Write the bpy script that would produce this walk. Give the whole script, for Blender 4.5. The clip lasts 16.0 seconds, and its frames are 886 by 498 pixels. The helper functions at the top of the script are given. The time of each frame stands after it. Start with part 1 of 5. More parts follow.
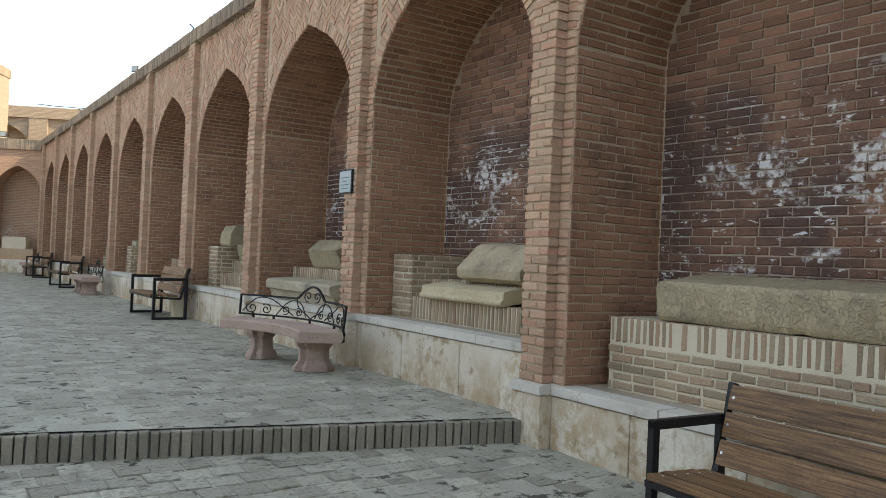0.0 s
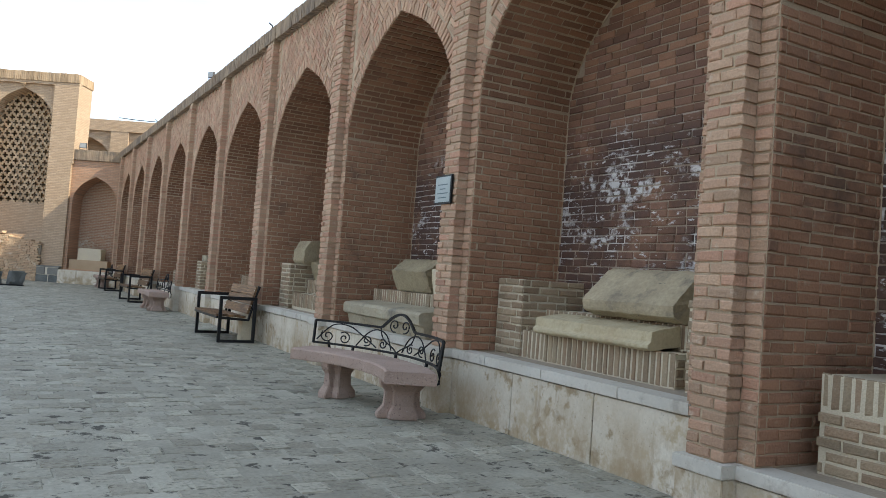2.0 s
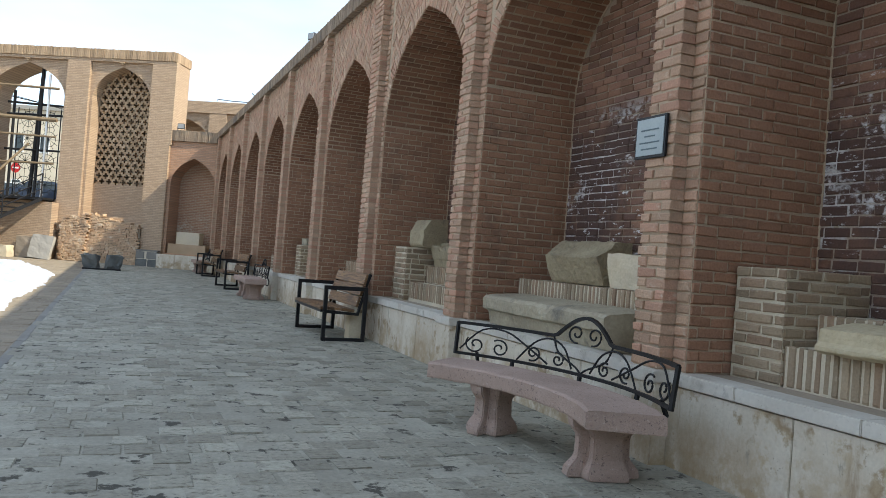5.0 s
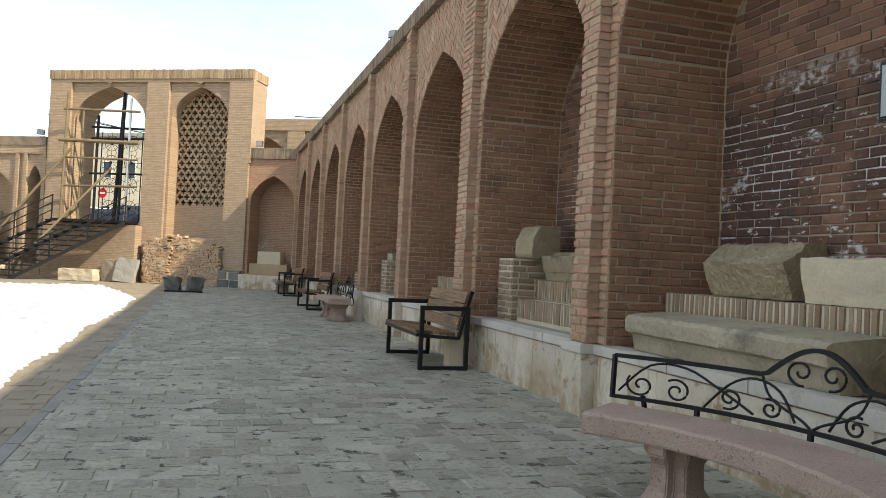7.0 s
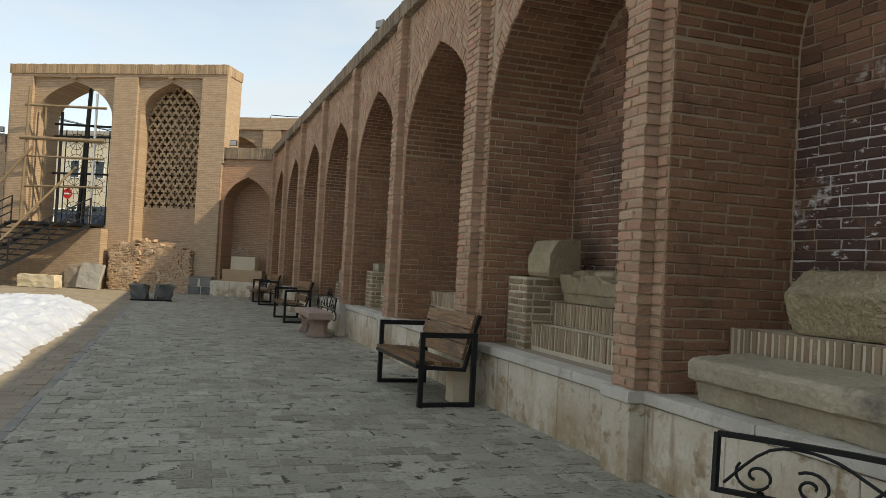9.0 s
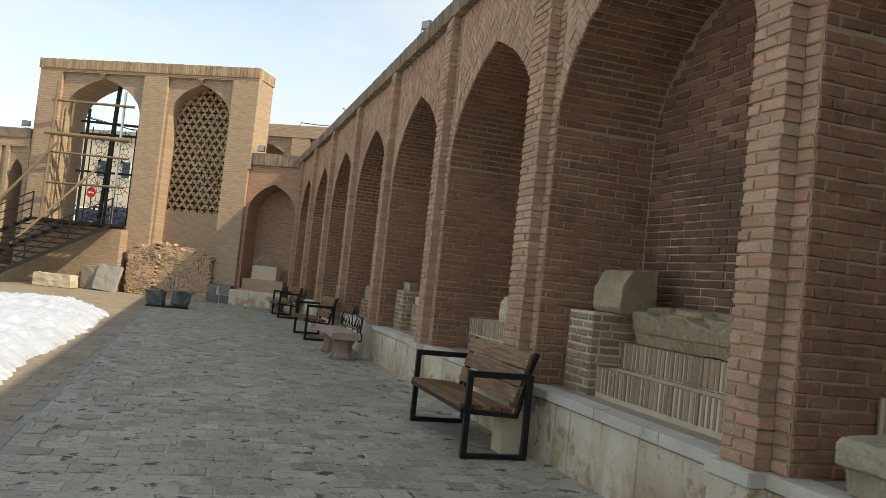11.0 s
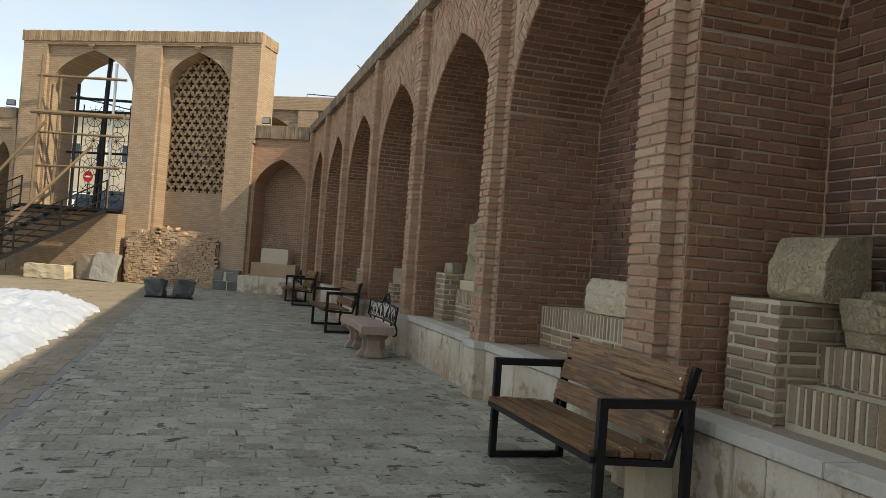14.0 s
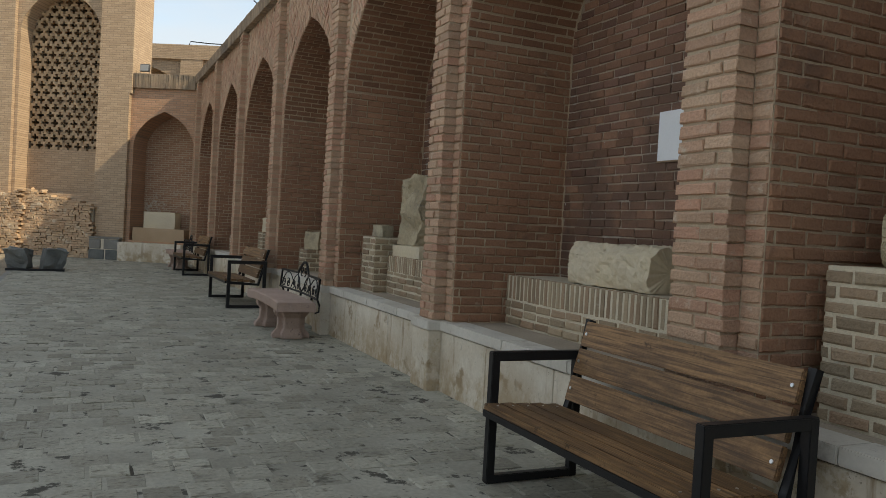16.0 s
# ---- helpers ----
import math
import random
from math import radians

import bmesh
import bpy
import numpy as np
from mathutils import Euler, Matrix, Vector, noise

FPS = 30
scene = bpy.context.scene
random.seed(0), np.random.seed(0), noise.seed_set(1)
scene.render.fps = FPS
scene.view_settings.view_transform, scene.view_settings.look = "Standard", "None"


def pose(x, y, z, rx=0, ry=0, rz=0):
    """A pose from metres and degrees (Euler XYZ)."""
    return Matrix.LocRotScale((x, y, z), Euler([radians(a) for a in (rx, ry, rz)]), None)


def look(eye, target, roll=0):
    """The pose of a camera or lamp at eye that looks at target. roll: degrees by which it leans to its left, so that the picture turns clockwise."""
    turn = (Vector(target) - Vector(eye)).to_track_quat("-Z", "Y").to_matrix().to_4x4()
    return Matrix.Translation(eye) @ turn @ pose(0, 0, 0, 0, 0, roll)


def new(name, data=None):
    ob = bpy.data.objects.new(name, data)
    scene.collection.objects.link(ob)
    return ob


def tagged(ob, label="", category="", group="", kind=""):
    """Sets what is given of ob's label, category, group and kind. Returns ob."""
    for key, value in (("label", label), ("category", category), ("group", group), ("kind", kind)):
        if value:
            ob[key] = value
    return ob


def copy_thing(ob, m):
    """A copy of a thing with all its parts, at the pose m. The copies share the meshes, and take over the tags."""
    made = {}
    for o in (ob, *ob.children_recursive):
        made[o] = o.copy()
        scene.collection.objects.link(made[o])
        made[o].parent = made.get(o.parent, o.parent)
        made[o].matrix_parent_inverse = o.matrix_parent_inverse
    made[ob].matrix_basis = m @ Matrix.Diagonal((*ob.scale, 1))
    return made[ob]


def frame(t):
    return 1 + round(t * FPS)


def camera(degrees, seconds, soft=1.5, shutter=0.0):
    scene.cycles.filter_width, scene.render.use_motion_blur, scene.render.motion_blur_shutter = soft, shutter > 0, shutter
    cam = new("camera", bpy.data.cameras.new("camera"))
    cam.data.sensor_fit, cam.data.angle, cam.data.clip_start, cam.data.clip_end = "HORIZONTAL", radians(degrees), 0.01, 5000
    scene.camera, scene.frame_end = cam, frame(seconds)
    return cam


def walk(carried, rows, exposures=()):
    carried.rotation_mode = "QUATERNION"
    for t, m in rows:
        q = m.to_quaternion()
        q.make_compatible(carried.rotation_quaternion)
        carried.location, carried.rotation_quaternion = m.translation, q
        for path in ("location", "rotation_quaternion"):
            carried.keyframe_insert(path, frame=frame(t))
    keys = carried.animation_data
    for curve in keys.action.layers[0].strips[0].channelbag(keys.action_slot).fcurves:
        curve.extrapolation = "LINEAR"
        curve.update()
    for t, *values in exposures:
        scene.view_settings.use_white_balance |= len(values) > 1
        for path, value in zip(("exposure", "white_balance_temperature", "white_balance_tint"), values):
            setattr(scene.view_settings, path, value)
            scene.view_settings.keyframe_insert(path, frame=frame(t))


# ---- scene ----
cam = camera(59.11, 16.0, soft=0.75)
ROWS = [
    (0.0, -0.103, -0.048, 1.339, -34.35, 0.73, -2.47),
    (0.5, 0.030, 0.309, 1.358, -31.60, 2.69, -3.58),
    (1.0, 0.127, 0.750, 1.358, -34.71, 2.22, -1.15),
    (1.5, 0.316, 1.179, 1.302, -32.52, 0.93, -1.87),
    (2.0, 0.421, 1.576, 1.327, -29.38, 2.15, -4.15),
    (2.5, 0.447, 2.010, 1.348, -30.91, 1.64, -3.55),
    (3.0, 0.552, 2.400, 1.333, -27.69, 2.70, -1.94),
    (3.5, 0.581, 2.765, 1.359, -26.32, 4.35, -4.57),
    (4.0, 0.604, 3.227, 1.330, -28.21, 1.17, -1.58),
    (4.5, 0.760, 3.652, 1.298, -24.63, 0.66, -3.75),
    (7.0, 1.089, 5.647, 1.250, -16.99, 1.28, -2.82),
    (7.5, 1.165, 6.015, 1.285, -13.40, 2.08, -4.79),
    (8.0, 1.179, 6.409, 1.339, -17.42, 0.78, -2.67),
    (10.5, 1.202, 7.778, 1.503, -19.48, 2.59, -3.14),
    (11.0, 1.232, 8.165, 1.495, -17.43, 2.63, -5.96),
    (11.5, 1.218, 8.570, 1.506, -19.19, 1.81, -3.57),
    (12.0, 1.324, 9.005, 1.510, -14.84, 2.95, -4.22),
    (12.5, 1.358, 9.412, 1.495, -16.93, 3.65, -6.07),
    (13.0, 1.355, 9.813, 1.519, -20.66, 2.01, -3.24),
    (13.5, 1.431, 10.256, 1.502, -17.29, 1.45, -3.30),
    (14.0, 1.395, 10.668, 1.486, -16.75, 0.91, -4.15),
    (14.5, 1.338, 11.087, 1.499, -18.00, -0.10, -1.96),
    (15.0, 1.405, 11.544, 1.500, -17.48, 0.80, -3.10),
    (15.5, 1.388, 11.995, 1.468, -22.53, 0.58, -4.23),
    (16.0, 1.407, 12.407, 1.464, -24.81, -1.46, -3.20),
]
EXPOSURE = [(0.0, 1.92, 7300, 6), (1.0, 1.88, 7150, 6), (3.0, 1.76, 6850, 6), (4.5, 1.66, 6750, 6), (7.0, 1.62, 7600, 6), (8.0, 1.0, 8350, 6),
            (10.5, 1.24, 8000, 6), (11.0, 1.24, 8000, 6), (12.5, 1.03, 8500, 6), (14.0, 1.08, 8000, 6), (15.0, 1.08, 7850, 6), (16.0, 1.08, 7950, 6)]
walk(cam, [(t, pose(x, y, z, 90 + pitch, roll, yaw)) for t, x, y, z, yaw, pitch, roll in ROWS], EXPOSURE)

# ---- light ----
SUN_TO = Vector((1.0, -1.0, 1.17)).normalized()
elev = math.asin(SUN_TO.z)
azim = math.atan2(SUN_TO.x, SUN_TO.y)
world = bpy.data.worlds.new("sky")
scene.world = world
world.use_nodes = True
wn, wl = world.node_tree.nodes, world.node_tree.links
wbg = wn["Background"]
sky = wn.new("ShaderNodeTexSky")
sky.sky_type = "NISHITA"
sky.sun_disc = False
sky.sun_elevation, sky.sun_rotation = elev, azim
sky.air_density, sky.dust_density = 0.9, 0.2
wco = wn.new("ShaderNodeTexCoord")
wmap = wn.new("ShaderNodeMapping")
wmap.inputs["Scale"].default_value = (1.0, 1.0, 3.2)
wno = wn.new("ShaderNodeTexNoise")
wno.inputs["Scale"].default_value, wno.inputs["Detail"].default_value = 2.6, 7.0
wra = wn.new("ShaderNodeMapRange")
wra.inputs["From Min"].default_value, wra.inputs["From Max"].default_value = 0.32, 0.68
wra.inputs["To Min"].default_value = 0.2
wmx = wn.new("ShaderNodeMix")
wmx.data_type = "RGBA"
wmx.inputs["B"].default_value = (2.9, 3.4, 4.3, 1)
wl.new(wco.outputs["Generated"], wmap.inputs["Vector"])
wl.new(wmap.outputs["Vector"], wno.inputs["Vector"])
wl.new(wno.outputs["Fac"], wra.inputs["Value"])
wl.new(wra.outputs["Result"], wmx.inputs["Factor"])
wl.new(sky.outputs["Color"], wmx.inputs["A"])
wl.new(wmx.outputs["Result"], wbg.inputs["Color"])
wbg.inputs["Strength"].default_value = 0.118
sun = new("sun", bpy.data.lights.new("sun", "SUN"))
sun.data.energy, sun.data.angle, sun.data.color = 2.1, radians(0.8), (1.0, 0.93, 0.82)
sun.matrix_world = look((60, -50, 80), Vector((60, -50, 80)) - SUN_TO)

# ---- materials ----
def material(name, base, rough=0.85, scale=6.0, spread=0.25, second=None, bump=0.3, fine=60.0, metal=0.0, per_piece=0.0, tint=None, spec=0.25):
    """Two scales of colour variation, a fine relief, and a shift of tone from piece to piece."""
    m = bpy.data.materials.new(name)
    m.use_nodes = True
    n, l = m.node_tree.nodes, m.node_tree.links
    b = n["Principled BSDF"]
    b.inputs["Roughness"].default_value, b.inputs["Metallic"].default_value = rough, metal
    b.inputs["Specular IOR Level"].default_value = spec
    co = n.new("ShaderNodeTexCoord")
    geo = n.new("ShaderNodeNewGeometry")
    big, small = n.new("ShaderNodeTexNoise"), n.new("ShaderNodeTexNoise")
    big.inputs["Scale"].default_value, big.inputs["Detail"].default_value = scale, 5.0
    small.inputs["Scale"].default_value, small.inputs["Detail"].default_value = fine, 4.0
    l.new(geo.outputs["Position"], big.inputs["Vector"])
    l.new(geo.outputs["Position"], small.inputs["Vector"])
    second = second or tuple(c * (1 - spread) for c in base)
    mix = n.new("ShaderNodeMix")
    mix.data_type = "RGBA"
    mix.inputs["A"].default_value, mix.inputs["B"].default_value = (*base, 1), (*second, 1)
    ramp = n.new("ShaderNodeMapRange")
    ramp.inputs["From Min"].default_value, ramp.inputs["From Max"].default_value = 0.32, 0.7
    l.new(big.outputs["Fac"], ramp.inputs["Value"])
    l.new(ramp.outputs["Result"], mix.inputs["Factor"])
    hsv = n.new("ShaderNodeHueSaturation")
    val = n.new("ShaderNodeMapRange")
    val.inputs["To Min"].default_value, val.inputs["To Max"].default_value = 1 - spread, 1 + spread
    l.new(small.outputs["Fac"], val.inputs["Value"])
    last = val.outputs["Result"]
    if per_piece:
        info = n.new("ShaderNodeObjectInfo")
        add = n.new("ShaderNodeMath")
        add.operation = "ADD"
        l.new(info.outputs["Random"], add.inputs[0])
        l.new(geo.outputs["Random Per Island"], add.inputs[1])
        fr = n.new("ShaderNodeMath")
        fr.operation = "FRACT"
        l.new(add.outputs[0], fr.inputs[0])
        sh = n.new("ShaderNodeMapRange")
        sh.inputs["To Min"].default_value, sh.inputs["To Max"].default_value = 1 - per_piece, 1 + per_piece
        l.new(fr.outputs[0], sh.inputs["Value"])
        mu = n.new("ShaderNodeMath")
        mu.operation = "MULTIPLY"
        l.new(sh.outputs["Result"], mu.inputs[0])
        l.new(last, mu.inputs[1])
        last = mu.outputs[0]
        if tint:
            f2 = n.new("ShaderNodeMath")
            f2.operation = "MULTIPLY"
            f2.inputs[1].default_value = 7.31
            l.new(fr.outputs[0], f2.inputs[0])
            f3 = n.new("ShaderNodeMath")
            f3.operation = "FRACT"
            l.new(f2.outputs[0], f3.inputs[0])
            f4 = n.new("ShaderNodeMath")
            f4.operation = "POWER"
            f4.inputs[1].default_value = 2.0
            l.new(f3.outputs[0], f4.inputs[0])
            mt = n.new("ShaderNodeMix")
            mt.data_type = "RGBA"
            mt.inputs["B"].default_value = (*tint, 1)
            l.new(f4.outputs[0], mt.inputs["Factor"])
            l.new(mix.outputs["Result"], mt.inputs["A"])
            mix = mt
    l.new(mix.outputs["Result"], hsv.inputs["Color"])
    l.new(last, hsv.inputs["Value"])
    l.new(hsv.outputs["Color"], b.inputs["Base Color"])
    if bump:
        bu = n.new("ShaderNodeBump")
        bu.inputs["Strength"].default_value, bu.inputs["Distance"].default_value = bump, 0.008
        l.new(small.outputs["Fac"], bu.inputs["Height"])
        l.new(bu.outputs["Normal"], b.inputs["Normal"])
    m["out"] = hsv.name
    return m


def overlay(m, colour, scale, lo, hi, z_from=None, z_to=None, speck=0.0, stretch=(1, 1, 1)):
    """Stains with a shape of their own over a material: salt, grime, moss, water marks."""
    n, l = m.node_tree.nodes, m.node_tree.links
    b = n["Principled BSDF"]
    src = b.inputs["Base Color"].links[0].from_socket
    geo = n.new("ShaderNodeNewGeometry")
    mp = n.new("ShaderNodeMapping")
    mp.inputs["Scale"].default_value = stretch
    no = n.new("ShaderNodeTexNoise")
    no.inputs["Scale"].default_value, no.inputs["Detail"].default_value, no.inputs["Roughness"].default_value = scale, 9.0, 0.68
    ra = n.new("ShaderNodeMapRange")
    ra.inputs["From Min"].default_value, ra.inputs["From Max"].default_value = lo, hi
    l.new(geo.outputs["Position"], mp.inputs["Vector"])
    l.new(mp.outputs["Vector"], no.inputs["Vector"])
    l.new(no.outputs["Fac"], ra.inputs["Value"])
    fac = ra.outputs["Result"]
    if speck:
        fi = n.new("ShaderNodeTexNoise")
        fi.inputs["Scale"].default_value, fi.inputs["Detail"].default_value = speck, 6.0
        fr = n.new("ShaderNodeMapRange")
        fr.inputs["From Min"].default_value, fr.inputs["From Max"].default_value = 0.44, 0.56
        l.new(geo.outputs["Position"], fi.inputs["Vector"])
        l.new(fi.outputs["Fac"], fr.inputs["Value"])
        mf = n.new("ShaderNodeMath")
        mf.operation = "MULTIPLY"
        l.new(fac, mf.inputs[0])
        l.new(fr.outputs["Result"], mf.inputs[1])
        fac = mf.outputs[0]
    if z_from is not None:
        sep = n.new("ShaderNodeSeparateXYZ")
        l.new(geo.outputs["Position"], sep.inputs[0])
        zr = n.new("ShaderNodeMapRange")
        zr.inputs["From Min"].default_value, zr.inputs["From Max"].default_value = z_from, z_to
        l.new(sep.outputs["Z"], zr.inputs["Value"])
        mu = n.new("ShaderNodeMath")
        mu.operation = "MULTIPLY"
        l.new(fac, mu.inputs[0])
        l.new(zr.outputs["Result"], mu.inputs[1])
        fac = mu.outputs[0]
    mx = n.new("ShaderNodeMix")
    mx.data_type = "RGBA"
    mx.inputs["B"].default_value = (*colour, 1)
    l.new(fac, mx.inputs["Factor"])
    l.new(src, mx.inputs["A"])
    l.new(mx.outputs["Result"], b.inputs["Base Color"])
    return m


def brickwork_material(name, brick, brick2, mortar, course=0.068, length=0.22, axis="x"):
    """Coursed bricks for walls that stay far off; axis is the wall's level direction."""
    m = material(name, brick, 0.9, 1.2, 0.18, bump=0.2)
    n, l = m.node_tree.nodes, m.node_tree.links
    b = n["Principled BSDF"]
    geo = n.new("ShaderNodeTexCoord")
    sep, com = n.new("ShaderNodeSeparateXYZ"), n.new("ShaderNodeCombineXYZ")
    l.new(geo.outputs["Object"], sep.inputs[0])
    if axis == "d":
        ad = n.new("ShaderNodeMath")
        l.new(sep.outputs["X"], ad.inputs[0])
        l.new(sep.outputs["Y"], ad.inputs[1])
        l.new(ad.outputs[0], com.inputs["X"])
    else:
        l.new(sep.outputs[axis.upper()], com.inputs["X"])
    l.new(sep.outputs["Z"], com.inputs["Y"])
    bt = n.new("ShaderNodeTexBrick")
    bt.inputs["Color1"].default_value, bt.inputs["Color2"].default_value, bt.inputs["Mortar"].default_value = (*brick, 1), (*brick2, 1), (*mortar, 1)
    bt.inputs["Scale"].default_value = 1.0
    bt.inputs["Brick Width"].default_value, bt.inputs["Row Height"].default_value = length, course
    bt.inputs["Mortar Size"].default_value, bt.inputs["Mortar Smooth"].default_value, bt.inputs["Bias"].default_value = 0.009, 0.3, -0.1
    l.new(com.outputs[0], bt.inputs["Vector"])
    hsv = n[m["out"]]
    l.new(bt.outputs["Color"], hsv.inputs["Color"])
    bu = n.new("ShaderNodeBump")
    bu.invert = True
    bu.inputs["Strength"].default_value, bu.inputs["Distance"].default_value = 0.8, 0.012
    l.new(bt.outputs["Fac"], bu.inputs["Height"])
    l.new(bu.outputs["Normal"], b.inputs["Normal"])
    return m


MORTAR = material("mortar", (0.455, 0.355, 0.25), 0.95, 2.0, 0.25, (0.36, 0.275, 0.19), 0.6, 80)
BRICK = material("brick", (0.46, 0.315, 0.215), 0.9, 1.3, 0.28, (0.37, 0.24, 0.16), 1.0, 60, per_piece=0.16, tint=(0.42, 0.235, 0.16))
# same brick as the pilasters, niche shade mixed into a darker, redder colour
BRICK_SHADED = material("brick_shaded_inner", (0.345, 0.188, 0.115), 0.9, 1.1, 0.28, (0.262, 0.138, 0.084), 1.0, 60, per_piece=0.11, tint=(0.29, 0.156, 0.098))


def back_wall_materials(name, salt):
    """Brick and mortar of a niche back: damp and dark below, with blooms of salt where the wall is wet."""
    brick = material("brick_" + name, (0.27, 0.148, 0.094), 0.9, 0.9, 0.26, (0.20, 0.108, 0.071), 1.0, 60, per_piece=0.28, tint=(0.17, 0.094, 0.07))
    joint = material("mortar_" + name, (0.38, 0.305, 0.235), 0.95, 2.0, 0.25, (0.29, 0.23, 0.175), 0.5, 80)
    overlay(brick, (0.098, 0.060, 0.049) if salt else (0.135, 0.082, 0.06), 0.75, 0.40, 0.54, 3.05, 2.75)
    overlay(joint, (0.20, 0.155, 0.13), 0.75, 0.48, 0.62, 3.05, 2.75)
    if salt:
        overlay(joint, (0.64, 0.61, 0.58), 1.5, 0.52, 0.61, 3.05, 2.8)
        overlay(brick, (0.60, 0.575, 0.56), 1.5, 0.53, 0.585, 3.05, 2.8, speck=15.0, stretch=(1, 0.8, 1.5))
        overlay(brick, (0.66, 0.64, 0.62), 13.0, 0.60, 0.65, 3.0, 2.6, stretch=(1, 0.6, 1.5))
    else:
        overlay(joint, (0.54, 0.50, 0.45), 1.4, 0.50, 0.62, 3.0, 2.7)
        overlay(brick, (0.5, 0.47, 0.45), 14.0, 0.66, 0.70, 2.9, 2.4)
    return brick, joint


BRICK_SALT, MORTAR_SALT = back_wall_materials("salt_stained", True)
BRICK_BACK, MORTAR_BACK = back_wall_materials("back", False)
overlay(BRICK, (0.52, 0.42, 0.32), 9.0, 0.58, 0.72)
overlay(BRICK_SHADED, (0.38, 0.28, 0.20), 9.0, 0.60, 0.74)
overlay(BRICK_SHADED, (0.15, 0.092, 0.065), 1.6, 0.55, 0.72)
# soffit brick, reddish, its colour darkened further for the shade under the arch
BRICK_VAULT_SHADED = material("brick_vault_shaded", (0.30, 0.155, 0.092), 0.9, 1.1, 0.28, (0.22, 0.112, 0.067), 1.0, 60, per_piece=0.18, tint=(0.21, 0.105, 0.065))
BRICK_PALE = material("brick_pale", (0.40, 0.29, 0.19), 0.9, 1.5, 0.18, (0.32, 0.225, 0.14), 0.5, 70, per_piece=0.22)
BRICK_STAND = material("stand_brick", (0.35, 0.275, 0.185), 0.9, 1.5, 0.24, (0.265, 0.205, 0.138), 1.0, 60, per_piece=0.2, tint=(0.28, 0.19, 0.125))
overlay(BRICK_STAND, (0.42, 0.35, 0.26), 10.0, 0.6, 0.75)
MORTAR_PALE = material("mortar_pale", (0.60, 0.53, 0.40), 0.95, 2.0, 0.2, (0.49, 0.43, 0.32), 0.6, 80)
COPING = material("coping_brick", (0.30, 0.225, 0.155), 0.95, 1.2, 0.25, (0.20, 0.15, 0.11), 0.5, 60, per_piece=0.2)
overlay(COPING, (0.13, 0.11, 0.095), 2.2, 0.5, 0.68)
MARBLE = material("travertine", (0.66, 0.61, 0.51), 0.6, 1.6, 0.14, (0.50, 0.435, 0.335), 0.3, 45, per_piece=0.08)
overlay(MARBLE, (0.40, 0.31, 0.195), 4.0, 0.40, 0.56, 0.40, 0.02, speck=11.0)
overlay(MARBLE, (0.30, 0.225, 0.14), 2.6, 0.55, 0.60, speck=7.0)
overlay(MARBLE, (0.36, 0.265, 0.16), 1.9, 0.45, 0.60, 0.60, 0.05, stretch=(1, 1, 0.6))
overlay(MARBLE, (0.27, 0.185, 0.105), 5.0, 0.58, 0.70, stretch=(1, 1, 0.12))
overlay(MARBLE, (0.44, 0.35, 0.23), 3.5, 0.52, 0.66, speck=20.0)
overlay(MARBLE, (0.26, 0.24, 0.20), 14.0, 0.62, 0.74, stretch=(1, 1, 0.35))
overlay(MARBLE, (0.22, 0.19, 0.15), 38.0, 0.63, 0.70)
MARBLE_CAP = material("pale_marble", (0.57, 0.54, 0.475), 0.6, 2.0, 0.12, (0.46, 0.43, 0.37), 0.2, 40)
overlay(MARBLE_CAP, (0.33, 0.28, 0.22), 3.5, 0.56, 0.75)
overlay(MARBLE_CAP, (0.34, 0.32, 0.28), 7.0, 0.55, 0.70, speck=40.0)
overlay(MARBLE_CAP, (0.26, 0.23, 0.19), 55.0, 0.62, 0.70)
CEMENT = material("cement", (0.375, 0.312, 0.24), 0.95, 1.5, 0.25, (0.29, 0.24, 0.182), 0.4, 50)
PAVER = material("paving_brick", (0.36, 0.34, 0.272), 0.8, 0.8, 0.34, (0.285, 0.27, 0.215), 1.0, 30, per_piece=0.13, tint=(0.23, 0.212, 0.165))
overlay(PAVER, (0.14, 0.132, 0.108), 2.6, 0.56, 0.72)
overlay(PAVER, (0.085, 0.083, 0.07), 7.0, 0.60, 0.68, stretch=(1, 2.2, 1))
overlay(PAVER, (0.37, 0.345, 0.275), 5.0, 0.58, 0.76, speck=24.0)
overlay(PAVER, (0.15, 0.135, 0.098), 14.0, 0.54, 0.64, stretch=(1, 2.0, 1))
overlay(PAVER, (0.095, 0.086, 0.064), 3.2, 0.58, 0.66, speck=13.0, stretch=(1, 1.6, 1))
JOINT = material("paving_joint", (0.37, 0.35, 0.285), 0.95, 1.2, 0.25, (0.22, 0.207, 0.165), 0.7, 30)
overlay(JOINT, (0.07, 0.065, 0.052), 5.0, 0.55, 0.6)
COURT_PAVER = material("court_paving", (0.285, 0.235, 0.17), 0.85, 0.8, 0.2, (0.22, 0.18, 0.13), 0.6, 50, per_piece=0.1)
STEP_BRICK = material("step_brick", (0.245, 0.22, 0.172), 0.85, 1.5, 0.25, (0.175, 0.157, 0.122), 0.9, 50, per_piece=0.25)
EARTH = material("earth", (0.29, 0.245, 0.185), 0.95, 0.6, 0.15, (0.23, 0.195, 0.145), 0.5, 30)
KERB = material("kerb_stone", (0.25, 0.24, 0.215), 0.85, 1.5, 0.25, (0.185, 0.177, 0.158), 0.8, 30)
SNOW = material("snow", (0.52, 0.555, 0.62), 0.7, 1.5, 0.12, (0.43, 0.465, 0.54), 1.0, 9)
overlay(SNOW, (0.46, 0.45, 0.43), 6.0, 0.64, 0.8)
STONE = material("carved_stone", (0.42, 0.35, 0.235), 0.85, 3.0, 0.28, (0.31, 0.255, 0.17), 1.0, 34)
